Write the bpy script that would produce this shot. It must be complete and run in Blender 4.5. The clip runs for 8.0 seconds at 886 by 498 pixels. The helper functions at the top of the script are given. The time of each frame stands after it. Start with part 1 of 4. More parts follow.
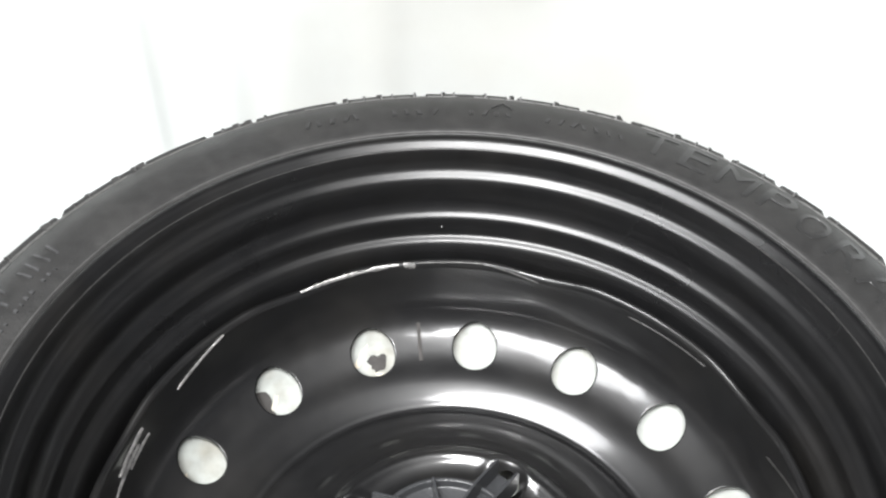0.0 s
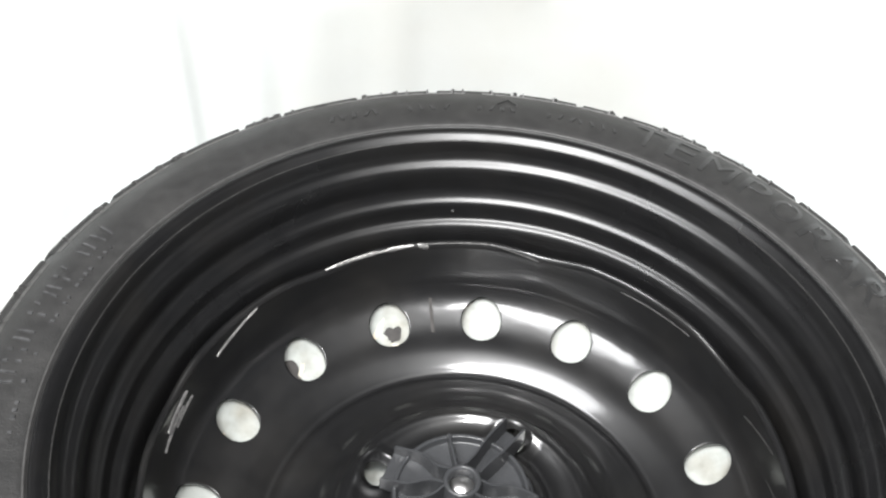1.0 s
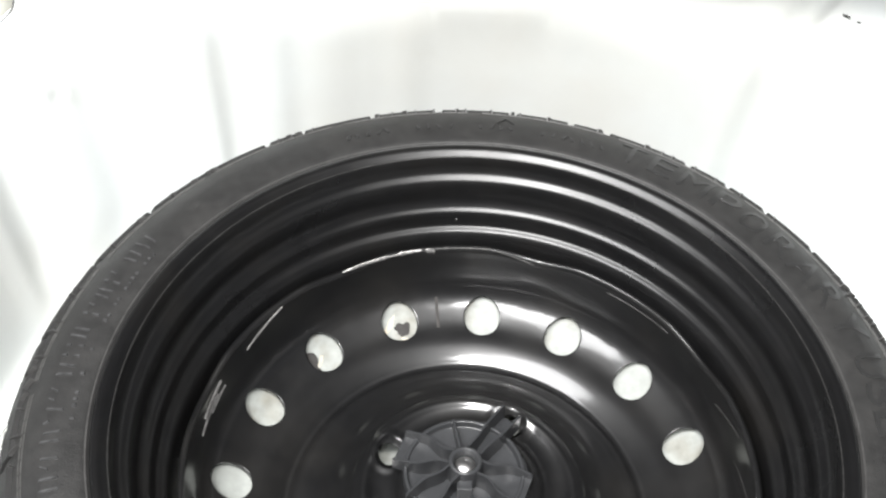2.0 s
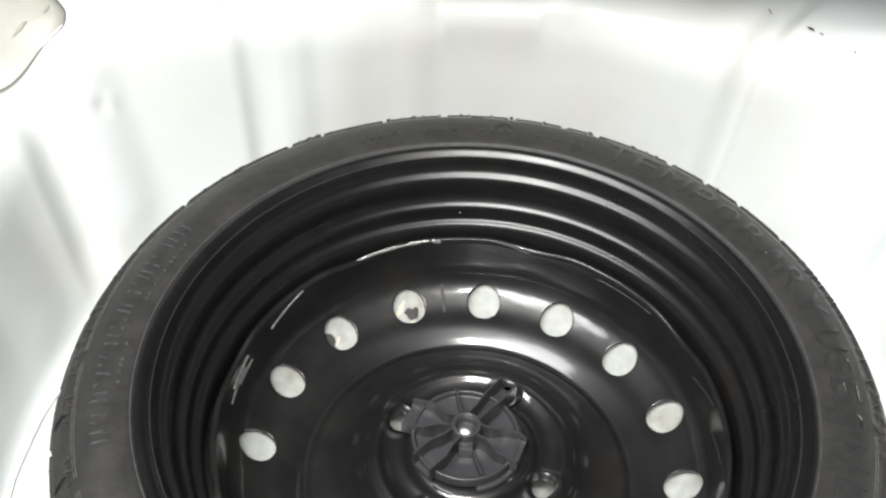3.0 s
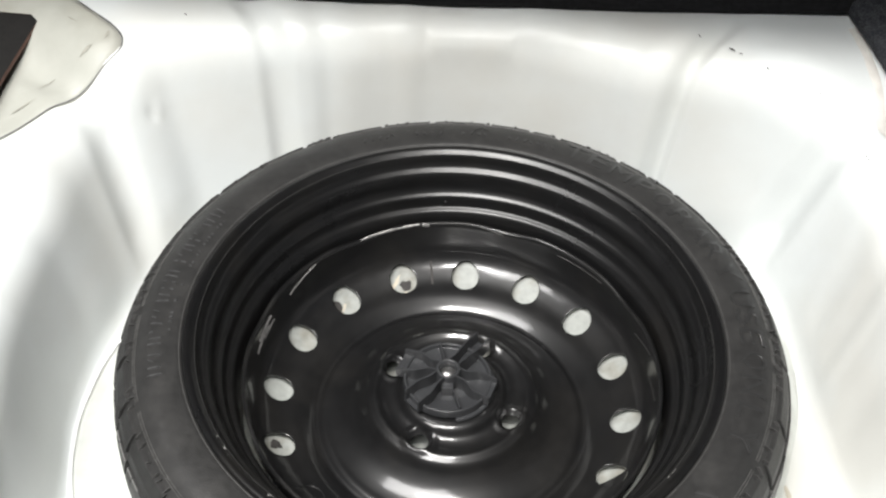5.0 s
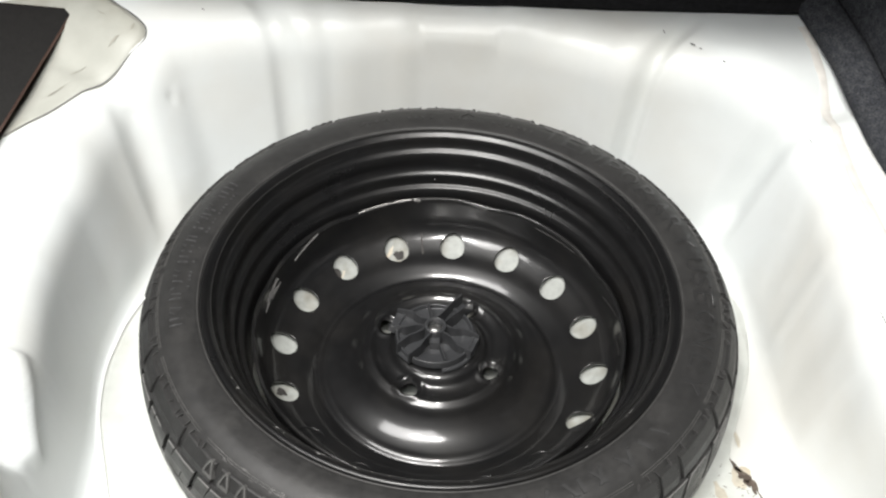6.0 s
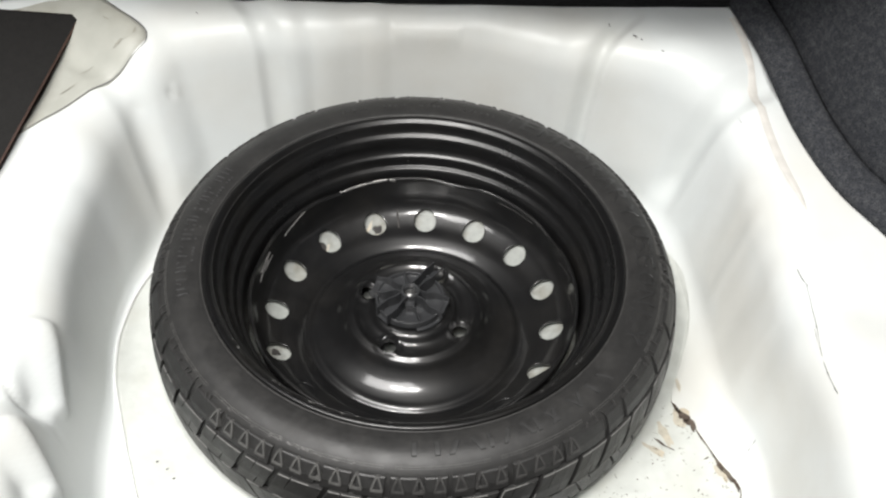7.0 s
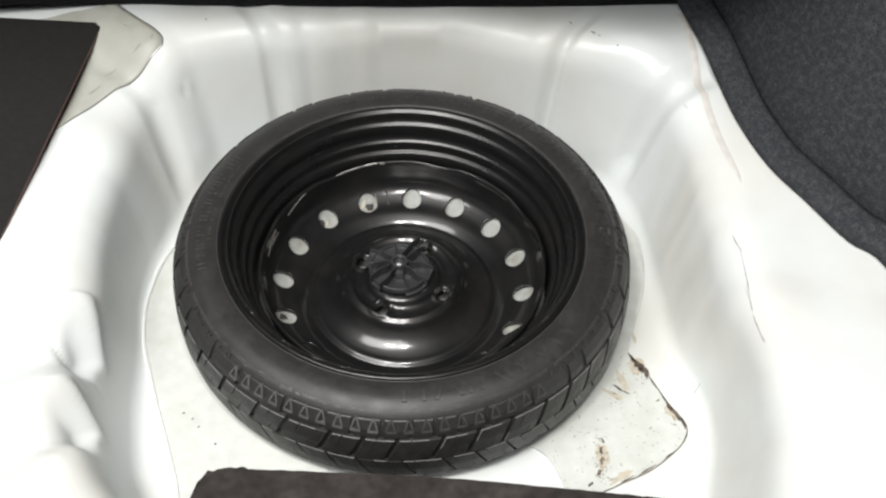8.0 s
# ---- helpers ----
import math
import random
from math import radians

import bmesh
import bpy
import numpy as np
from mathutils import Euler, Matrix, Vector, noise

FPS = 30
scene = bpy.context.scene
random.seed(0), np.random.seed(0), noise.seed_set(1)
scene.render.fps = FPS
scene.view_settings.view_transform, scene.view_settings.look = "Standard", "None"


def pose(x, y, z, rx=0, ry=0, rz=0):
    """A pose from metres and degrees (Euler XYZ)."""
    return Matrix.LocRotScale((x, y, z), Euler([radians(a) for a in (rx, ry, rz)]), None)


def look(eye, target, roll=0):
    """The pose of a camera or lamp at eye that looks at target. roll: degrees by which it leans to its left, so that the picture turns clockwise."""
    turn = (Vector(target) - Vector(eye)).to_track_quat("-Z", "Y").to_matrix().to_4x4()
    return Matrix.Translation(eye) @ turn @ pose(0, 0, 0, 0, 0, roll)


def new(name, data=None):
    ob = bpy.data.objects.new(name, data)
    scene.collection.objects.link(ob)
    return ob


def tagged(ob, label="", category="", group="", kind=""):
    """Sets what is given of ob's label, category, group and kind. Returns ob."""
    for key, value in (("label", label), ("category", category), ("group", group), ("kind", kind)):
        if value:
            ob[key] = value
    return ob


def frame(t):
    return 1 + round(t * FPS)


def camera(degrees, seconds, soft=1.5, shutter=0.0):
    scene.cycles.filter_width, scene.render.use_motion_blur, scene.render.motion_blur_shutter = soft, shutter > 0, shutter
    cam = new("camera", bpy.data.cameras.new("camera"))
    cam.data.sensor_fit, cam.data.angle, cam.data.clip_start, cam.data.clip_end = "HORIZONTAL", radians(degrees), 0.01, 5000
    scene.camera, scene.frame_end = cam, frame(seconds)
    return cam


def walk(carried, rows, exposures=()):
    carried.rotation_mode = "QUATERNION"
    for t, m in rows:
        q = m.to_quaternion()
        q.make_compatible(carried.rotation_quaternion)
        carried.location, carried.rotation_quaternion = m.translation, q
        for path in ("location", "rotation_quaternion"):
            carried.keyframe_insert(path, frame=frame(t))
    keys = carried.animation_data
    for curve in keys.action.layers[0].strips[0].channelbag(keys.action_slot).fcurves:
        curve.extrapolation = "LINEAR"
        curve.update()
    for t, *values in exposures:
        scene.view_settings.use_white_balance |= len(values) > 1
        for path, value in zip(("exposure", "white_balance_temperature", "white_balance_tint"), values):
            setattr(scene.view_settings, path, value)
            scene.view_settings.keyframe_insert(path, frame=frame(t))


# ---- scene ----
cam = camera(38.00, 8.0, soft=2.3)
PATH = [
    (0, (-0.0225, -0.2797, 0.5533), (0.0067, 0.3949, -0.1842), 2.43),
    (0.5, (-0.0324, -0.3027, 0.5762), (0.0065, 0.3675, -0.1650), 3.07),
    (1, (-0.0434, -0.3297, 0.6013), (0.0038, 0.3388, -0.1410), 3.65),
    (1.5, (-0.0524, -0.3480, 0.6394), (-0.0006, 0.3064, -0.1149), 4.10),
    (3, (-0.0469, -0.4497, 0.7214), (-0.0120, 0.2233, -0.0173), 2.92),
    (3.5, (-0.0423, -0.4934, 0.7420), (-0.0138, 0.1934, 0.0158), 2.28),
    (4, (-0.0511, -0.5292, 0.7706), (-0.0135, 0.1604, 0.0474), 2.87),
    (4.5, (-0.0410, -0.5626, 0.8025), (-0.0126, 0.1258, 0.0777), 2.20),
    (6, (-0.0310, -0.7103, 0.9017), (-0.0013, -0.0180, 0.1807), 2.94),
    (6.5, (-0.0197, -0.7639, 0.9436), (0.0105, -0.0748, 0.2196), 2.78),
    (7, (-0.0240, -0.8127, 1.0054), (0.0178, -0.1343, 0.2719), 2.48),
    (7.5, (-0.0124, -0.8690, 1.0751), (0.0271, -0.2004, 0.3325), 1.68),
    (8, (-0.0185, -0.9289, 1.1476), (0.0260, -0.2711, 0.3958), 1.59),
]
walk(cam, [(t, look(eye, target, roll)) for t, eye, target, roll in PATH],
     exposures=[(0.0, 1.26, 6450, 10), (1.6, 1.16, 6500, 10), (3.0, 0.83, 6600, 10), (4.5, 0.62, 6650, 10), (6.0, 0.53, 6690, 10), (8.0, 0.15, 6690, 10)])
# ---- end camera ----
# world and lamps
world = bpy.data.worlds.new("world")
scene.world = world
world.use_nodes = True
world.node_tree.nodes["Background"].inputs["Color"].default_value = (0.9, 0.95, 1.0, 1)
world.node_tree.nodes["Background"].inputs["Strength"].default_value = 0.15


def area_lamp(name, eye, target, width, depth, watts, colour):
    data = bpy.data.lights.new(name, "AREA")
    data.shape, data.size, data.size_y = "RECTANGLE", width, depth
    data.energy, data.color = watts, colour
    ob = new(name, data)
    ob.matrix_world = look(eye, target)
    return ob


area_lamp("ceiling_lamp", (-0.68, -0.95, 2.3), (-0.13, -0.1, 0.0), 1.85, 1.0, 65, (0.99, 0.995, 1.0))
for lamp_x in (-0.48, 0.02):
    area_lamp("ceiling_bulb", (lamp_x, -0.95, 2.27), (-0.13, -0.1, 0.0), 0.2, 0.2, 18.0, (1.0, 0.99, 0.975))


# ---- materials ----
def material(name, colour, rough=0.5, metal=0.0, spec=0.5, coat=0.0, vary=0.0, scale=30.0, bump=0.0, bump_scale=200.0,
             colour2=None, patch_scale=6.0, patch=(0.45, 0.7), rough_vary=0.0):
    m = bpy.data.materials.new(name)
    m.use_nodes = True
    nodes, links = m.node_tree.nodes, m.node_tree.links
    b = nodes["Principled BSDF"]
    b.inputs["Roughness"].default_value = rough
    b.inputs["Metallic"].default_value = metal
    b.inputs["Specular IOR Level"].default_value = spec
    b.inputs["Coat Weight"].default_value = coat
    b.inputs["Coat Roughness"].default_value = 0.125
    co = nodes.new("ShaderNodeTexCoord")
    big = nodes.new("ShaderNodeTexNoise")
    big.inputs["Scale"].default_value, big.inputs["Detail"].default_value = patch_scale, 8
    small = nodes.new("ShaderNodeTexNoise")
    small.inputs["Scale"].default_value, small.inputs["Detail"].default_value = scale, 6
    for n in (big, small):
        links.new(co.outputs["Object"], n.inputs["Vector"])
    ramp = nodes.new("ShaderNodeMapRange")
    ramp.inputs["From Min"].default_value, ramp.inputs["From Max"].default_value = patch
    links.new(big.outputs["Fac"], ramp.inputs["Value"])
    mix = nodes.new("ShaderNodeMix")
    mix.data_type = "RGBA"
    mix.inputs[6].default_value = (*colour, 1)
    mix.inputs[7].default_value = (*(colour2 or colour), 1)
    links.new(ramp.outputs["Result"], mix.inputs[0])
    grain = nodes.new("ShaderNodeMapRange")
    grain.inputs["From Min"].default_value, grain.inputs["From Max"].default_value = 0.25, 0.75
    grain.inputs["To Min"].default_value, grain.inputs["To Max"].default_value = 1 - vary, 1 + vary
    links.new(small.outputs["Fac"], grain.inputs["Value"])
    hsv = nodes.new("ShaderNodeHueSaturation")
    links.new(mix.outputs[2], hsv.inputs["Color"])
    links.new(grain.outputs["Result"], hsv.inputs["Value"])
    links.new(hsv.outputs["Color"], b.inputs["Base Color"])
    if rough_vary:
        rr = nodes.new("ShaderNodeMapRange")
        rr.inputs["From Min"].default_value, rr.inputs["From Max"].default_value = 0.3, 0.7
        rr.inputs["To Min"].default_value, rr.inputs["To Max"].default_value = rough - rough_vary, rough + rough_vary
        links.new(big.outputs["Fac"], rr.inputs["Value"])
        links.new(rr.outputs["Result"], b.inputs["Roughness"])
    if bump:
        fine = nodes.new("ShaderNodeTexNoise")
        fine.inputs["Scale"].default_value, fine.inputs["Detail"].default_value = bump_scale, 4
        links.new(co.outputs["Object"], fine.inputs["Vector"])
        bp = nodes.new("ShaderNodeBump")
        bp.inputs["Strength"].default_value, bp.inputs["Distance"].default_value = bump, 0.001
        links.new(fine.outputs["Fac"], bp.inputs["Height"])
        links.new(bp.outputs["Normal"], b.inputs["Normal"])
    return m


PAINT = material("white_body_paint", (0.675, 0.705, 0.702), 0.36, spec=0.4, vary=0.03, scale=18, bump=0.12, bump_scale=60,
                 colour2=(0.62, 0.622, 0.59), patch_scale=5, rough_vary=0.08)
SHEET = material("painted_damping_sheet", (0.57, 0.59, 0.56), 0.55, vary=0.07, scale=70, bump=0.6, bump_scale=120,
                 colour2=(0.51, 0.52, 0.475), patch_scale=22, patch=(0.5, 0.8))
# off-white sheet below the disc; its darker colour carries the shade there
UNDER = material("shaded_off_white_sheet", (0.305, 0.318, 0.30), 0.6, vary=0.14, scale=150, bump=0.4, bump_scale=120,
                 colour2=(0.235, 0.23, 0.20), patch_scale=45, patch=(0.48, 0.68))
FLAP = material("grey_damping_sheet", (0.41, 0.415, 0.375), 0.5, vary=0.06, scale=40, bump=0.4, bump_scale=90,
                colour2=(0.34, 0.335, 0.29), patch_scale=16, patch=(0.5, 0.7))
FLAP_STAIN = material("grimy_sheet_stain", (0.31, 0.305, 0.265), 0.65, vary=0.25, scale=90)
FLAP_EDGE = material("grey_sheet_edge", (0.12, 0.12, 0.125), 0.6, vary=0.3, scale=120)
RIM = material("black_rim_paint", (0.0065, 0.0065, 0.0068), 0.42, spec=0.36, coat=0.8, vary=0.2, scale=80, bump=0.05, bump_scale=160,
               colour2=(0.0095, 0.009, 0.0085), patch_scale=18, rough_vary=0.06)
BARREL = material("dull_black_rim_paint", (0.0065, 0.0065, 0.0068), 0.31, spec=0.42, vary=0.2, scale=80, bump=0.03, bump_scale=160,
                  colour2=(0.0075, 0.007, 0.0065), patch_scale=14, rough_vary=0.06)
FAINT = material("scuffed_metal_and_lip_gleam", (0.045, 0.044, 0.043), 0.4, metal=0.5, vary=0.4, scale=300)
SEALANT = material("beige_seam_sealer", (0.60, 0.585, 0.55), 0.6, vary=0.1, scale=80, bump=0.4, bump_scale=150)
BARE = material("scraped_bare_steel", (0.42, 0.41, 0.40), 0.42, metal=0.75, vary=0.45, scale=300, bump=0.5, bump_scale=500)
RUBBER = material("tyre_rubber", (0.0210, 0.0207, 0.0204), 0.48, spec=0.48, vary=0.25, scale=160, bump=0.28, bump_scale=900,
                  colour2=(0.024, 0.0234, 0.0226), patch_scale=45, rough_vary=0.08)
RUBBER_MARK = material("raised_rubber_marking", (0.025, 0.025, 0.025), 0.30, spec=0.62, vary=0.1, scale=200)
# paler than the rubber: glints on the raised strokes are put into the colour
RUBBER_SHINE = material("rubber_marking_painted_glint", (0.05, 0.05, 0.051), 0.3, spec=0.7, vary=0.6, scale=300)
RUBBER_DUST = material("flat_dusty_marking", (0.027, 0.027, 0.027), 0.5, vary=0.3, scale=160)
RUBBER_LINE = material("dusty_shoulder_marking", (0.085, 0.084, 0.081), 0.5, vary=0.25, scale=200)
RUBBER_FADED = material("faded_shoulder_marking", (0.045, 0.044, 0.043), 0.5, vary=0.3, scale=200)
RUBBER_SCUFF = material("pale_rubber_scuff", (0.10, 0.098, 0.095), 0.5, vary=0.4, scale=300)
RUBBER_WORN = material("dusty_tread_edge", (0.16, 0.157, 0.152), 0.55, vary=0.2, scale=200, bump=0.3, bump_scale=600)
PLASTIC = material("dark_grey_plastic", (0.034, 0.035, 0.037), 0.30, spec=0.5, vary=0.08, scale=200, bump=0.2, bump_scale=700)
STEEL = material("bright_zinc_steel", (0.85, 0.84, 0.82), 0.32, metal=1.0, vary=0.1, scale=300)
CARPET = material("dark_grey_felt", (0.034, 0.036, 0.041), 0.95, spec=0.1, vary=0.55, scale=600, bump=0.9, bump_scale=700,
                  colour2=(0.058, 0.060, 0.064), patch_scale=150, patch=(0.42, 0.72))
BLACK = material("black_felt_panel", (0.010, 0.010, 0.011), 0.9, spec=0.15, vary=0.4, scale=200, bump=0.6, bump_scale=400)
BOARD = material("black_fibre_board", (0.012, 0.0115, 0.011), 0.7, spec=0.3, vary=0.2, scale=150, bump=0.4, bump_scale=300)
BOARD_EDGE = material("raw_board_edge", (0.12, 0.06, 0.045), 0.8, vary=0.25, scale=200)
FOAM = material("brown_black_mat", (0.030, 0.026, 0.024), 0.9, spec=0.15, vary=0.35, scale=90, bump=0.8, bump_scale=250,
                colour2=(0.045, 0.040, 0.037), patch_scale=20)
RUST = material("rust_and_dirt", (0.075, 0.055, 0.043), 0.85, vary=0.4, scale=150, bump=0.8, bump_scale=400,
                colour2=(0.17, 0.145, 0.115), patch_scale=60)
STAIN = material("beige_rust_bloom", (0.50, 0.465, 0.385), 0.7, vary=0.2, scale=120, bump=0.3, bump_scale=200, colour2=(0.47, 0.41, 0.31), patch_scale=60)
BEAD = material("white_paint_bead", (0.78, 0.79, 0.78), 0.4, vary=0.05, scale=90)
DIRT = material("black_scuff", (0.038, 0.035, 0.033), 0.8, vary=0.3, scale=200)
ROOM = material("garage_paint", (0.09, 0.09, 0.088), 0.8, vary=0.05, scale=5)
CONCRETE = material("garage_concrete", (0.07, 0.07, 0.069), 0.85, vary=0.15, scale=8, bump=0.3, bump_scale=40)


# ---- helpers ----
def part(name, bm, mat, parent=None, label="", smooth=True, split=None):
    me = bpy.data.meshes.new(name)
    bmesh.ops.recalc_face_normals(bm, faces=bm.faces)
    bm.to_mesh(me)
    bm.free()
    me.materials.append(mat)
    me.polygons.foreach_set("use_smooth", [smooth] * len(me.polygons))
    if split is not None:
        me.set_sharp_from_angle(angle=radians(split))
    ob = new(name, me)
    ob.parent = parent
    return tagged(ob, label)


def thing(name, label, category, at=(0, 0, 0), group="", kind=""):
    ob = new(name)
    ob.empty_display_size = 0.05
    ob.location = at
    return tagged(ob, label, category, group, kind)


def smoothstep(x, lo, hi):
    u = min(1.0, max(0.0, (x - lo) / (hi - lo)))
    return u * u * (3 - 2 * u)


def bell(x, mid, half):
    u = min(1.0, abs(x - mid) / half)
    return (1 - u * u) ** 2


def revolve(profile, steps=192, a0=0.0, a1=360.0, closed=False):
    """A lathe of (radius, height) pairs about z; closed joins the last pair to the first."""
    bm = bmesh.new()
    full = abs(a1 - a0 - 360) < 1e-6
    rings = []
    for i in range(steps if full else steps + 1):
        a = radians(a0 + (a1 - a0) * i / steps)
        rings.append([bm.verts.new((r * math.cos(a), r * math.sin(a), z)) for r, z in profile])
    n = len(rings)
    for i in range(n if full else n - 1):
        p, q = rings[i], rings[(i + 1) % n]
        for j in range(len(profile) if closed else len(profile) - 1):
            k = (j + 1) % len(profile)
            bm.faces.new((p[j], q[j], q[k], p[k]))
    return bm


def rounded(points, radius, steps=6):
    """A polyline of pairs with its inner corners rounded."""
    out = [Vector(points[0])]
    for i in range(1, len(points) - 1):
        a, b, c = (Vector(points[j]) for j in (i - 1, i, i + 1))
        r = min(radius, (a - b).length * 0.45, (c - b).length * 0.45)
        s, e = b + (a - b).normalized() * r, b + (c - b).normalized() * r
        for k in range(steps + 1):
            u = k / steps
            out.append(s * (1 - u) ** 2 + b * 2 * u * (1 - u) + e * u * u)
    out.append(Vector(points[-1]))
    return [tuple(p) for p in out]


def spline(points, per=8):
    """A smooth curve through points of any dimension."""
    pts = [Vector(p) for p in points]
    pts = [pts[0] * 2 - pts[1]] + pts + [pts[-1] * 2 - pts[-2]]
    out = []
    for i in range(1, len(pts) - 2):
        p0, p1, p2, p3 = pts[i - 1:i + 3]
        for k in range(per):
            u = k / per
            out.append(0.5 * (2 * p1 + (p2 - p0) * u + (2 * p0 - 5 * p1 + 4 * p2 - p3) * u * u + (3 * p1 - p0 - 3 * p2 + p3) * u ** 3))
    out.append(pts[-2])
    return out


def add_box(bm, m, sx, sy, sz, bevel=0.0):
    """A box of full sizes, centred at the pose m, with bevelled edges."""
    made = bmesh.ops.create_cube(bm, size=1.0, matrix=m @ Matrix.Diagonal((sx, sy, sz, 1)))
    if bevel:
        edges = {e for v in made["verts"] for e in v.link_edges}
        bmesh.ops.bevel(bm, geom=list(edges), offset=bevel, segments=2, affect="EDGES", profile=0.6)


def slab(outline, top, thick):
    """A flat-bottomed sheet whose outline is a list of (x, y), lying at the height given by the function top(x, y)."""
    bm = bmesh.new()
    up = [bm.verts.new((x, y, top(x, y) + thick)) for x, y in outline]
    lo = [bm.verts.new((x, y, top(x, y) - 0.001)) for x, y in outline]
    bm.faces.new(up)
    n = len(up)
    for i in range(n):
        bm.faces.new((up[i], lo[i], lo[(i + 1) % n], up[(i + 1) % n]))
    return bm


def loft_sheet(edge, back, top, thick, across=16):
    """A sheet between two plan curves of equal length, draped over top(x, y), with a thick outer edge."""
    bm = bmesh.new()
    grid = []
    for e, k in zip(edge, back):
        row = []
        for j in range(across + 1):
            x, y = e[0] + (k[0] - e[0]) * j / across, e[1] + (k[1] - e[1]) * j / across
            lip = thick * (0.55 if j == 0 else 1.0)
            row.append(bm.verts.new((x, y, top(x, y) + lip)))
        grid.append(row)
    for p, q in zip(grid, grid[1:]):
        for j in range(across):
            bm.faces.new((p[j], q[j], q[j + 1], p[j + 1]))
    low = [bm.verts.new((r[0].co.x, r[0].co.y, r[0].co.z - thick)) for r in grid]
    for i in range(len(grid) - 1):
        bm.faces.new((grid[i][0], low[i], low[i + 1], grid[i + 1][0]))
    return bm


# ---- the wheel well of the boot floor ----
# angle, radius at the base, radius at the rim, height of the ledge
WELL = [
    (-180, 0.295, 0.319, 0.150), (-165, 0.300, 0.327, 0.150), (-150, 0.330, 0.380, 0.150), (-138, 0.365, 0.410, 0.150),
    (-125, 0.380, 0.430, 0.150), (-90, 0.380, 0.430, 0.150), (-55, 0.440, 0.495, 0.150), (-40, 0.400, 0.450, 0.150),
    (-28, 0.364, 0.395, 0.150), (-15, 0.310, 0.350, 0.150), (0, 0.295, 0.335, 0.152), (12, 0.298, 0.340, 0.158),
    (25, 0.312, 0.348, 0.170), (36, 0.310, 0.338, 0.186), (46, 0.288, 0.304, 0.190), (58, 0.268, 0.276, 0.190),
    (75, 0.262, 0.268, 0.190), (90, 0.262, 0.266, 0.190), (105, 0.264, 0.270, 0.190), (118, 0.275, 0.290, 0.190),
    (128, 0.288, 0.318, 0.190), (138, 0.296, 0.345, 0.190), (148, 0.296, 0.350, 0.160), (158, 0.292, 0.335, 0.151),
    (169, 0.293, 0.321, 0.150), (180, 0.295, 0.319, 0.150),
]
WELL_SMOOTH = spline(WELL, 8)


def well_at(a):
    a = (a + 180) % 360 - 180
    for p, q in zip(WELL_SMOOTH, WELL_SMOOTH[1:]):
        if p[0] <= a <= q[0]:
            u = (a - p[0]) / max(q[0] - p[0], 1e-6)
            return tuple(p[i] + (q[i] - p[i]) * u for i in (1, 2, 3))
    return WELL[0][1:]


def well_profile(a):
    """Pairs of (radius, height) from the centre of the floor outwards, always as many."""
    b, t, h = well_at(a)
    pts = [(0.0, 0.0075), (0.165, 0.0075), (0.19, 0.0), (b, 0.0), (t, h), (t + 0.5, h + 0.004)]
    line = [pts[0], (0.110, 0.0075), (0.119, 0.0100), (0.158, 0.0105), (0.172, 0.006), pts[2]]
    foot = rounded([pts[2], pts[3], pts[4]], 0.018, 9)[1:-1]
    wall0, head = foot[-1], rounded([pts[3], pts[4], pts[5]], 0.040, 10)[1:-1]
    mid = [tuple(Vector(wall0).lerp(Vector(head[0]), k / 22)) for k in range(1, 22)]
    end = [tuple(Vector(head[-1]).lerp(Vector(pts[5]), u)) for u in (0.02, 0.05, 0.09, 0.14, 0.2, 0.28, 0.4, 0.6, 1.0)]
    return line + foot + mid + head + end


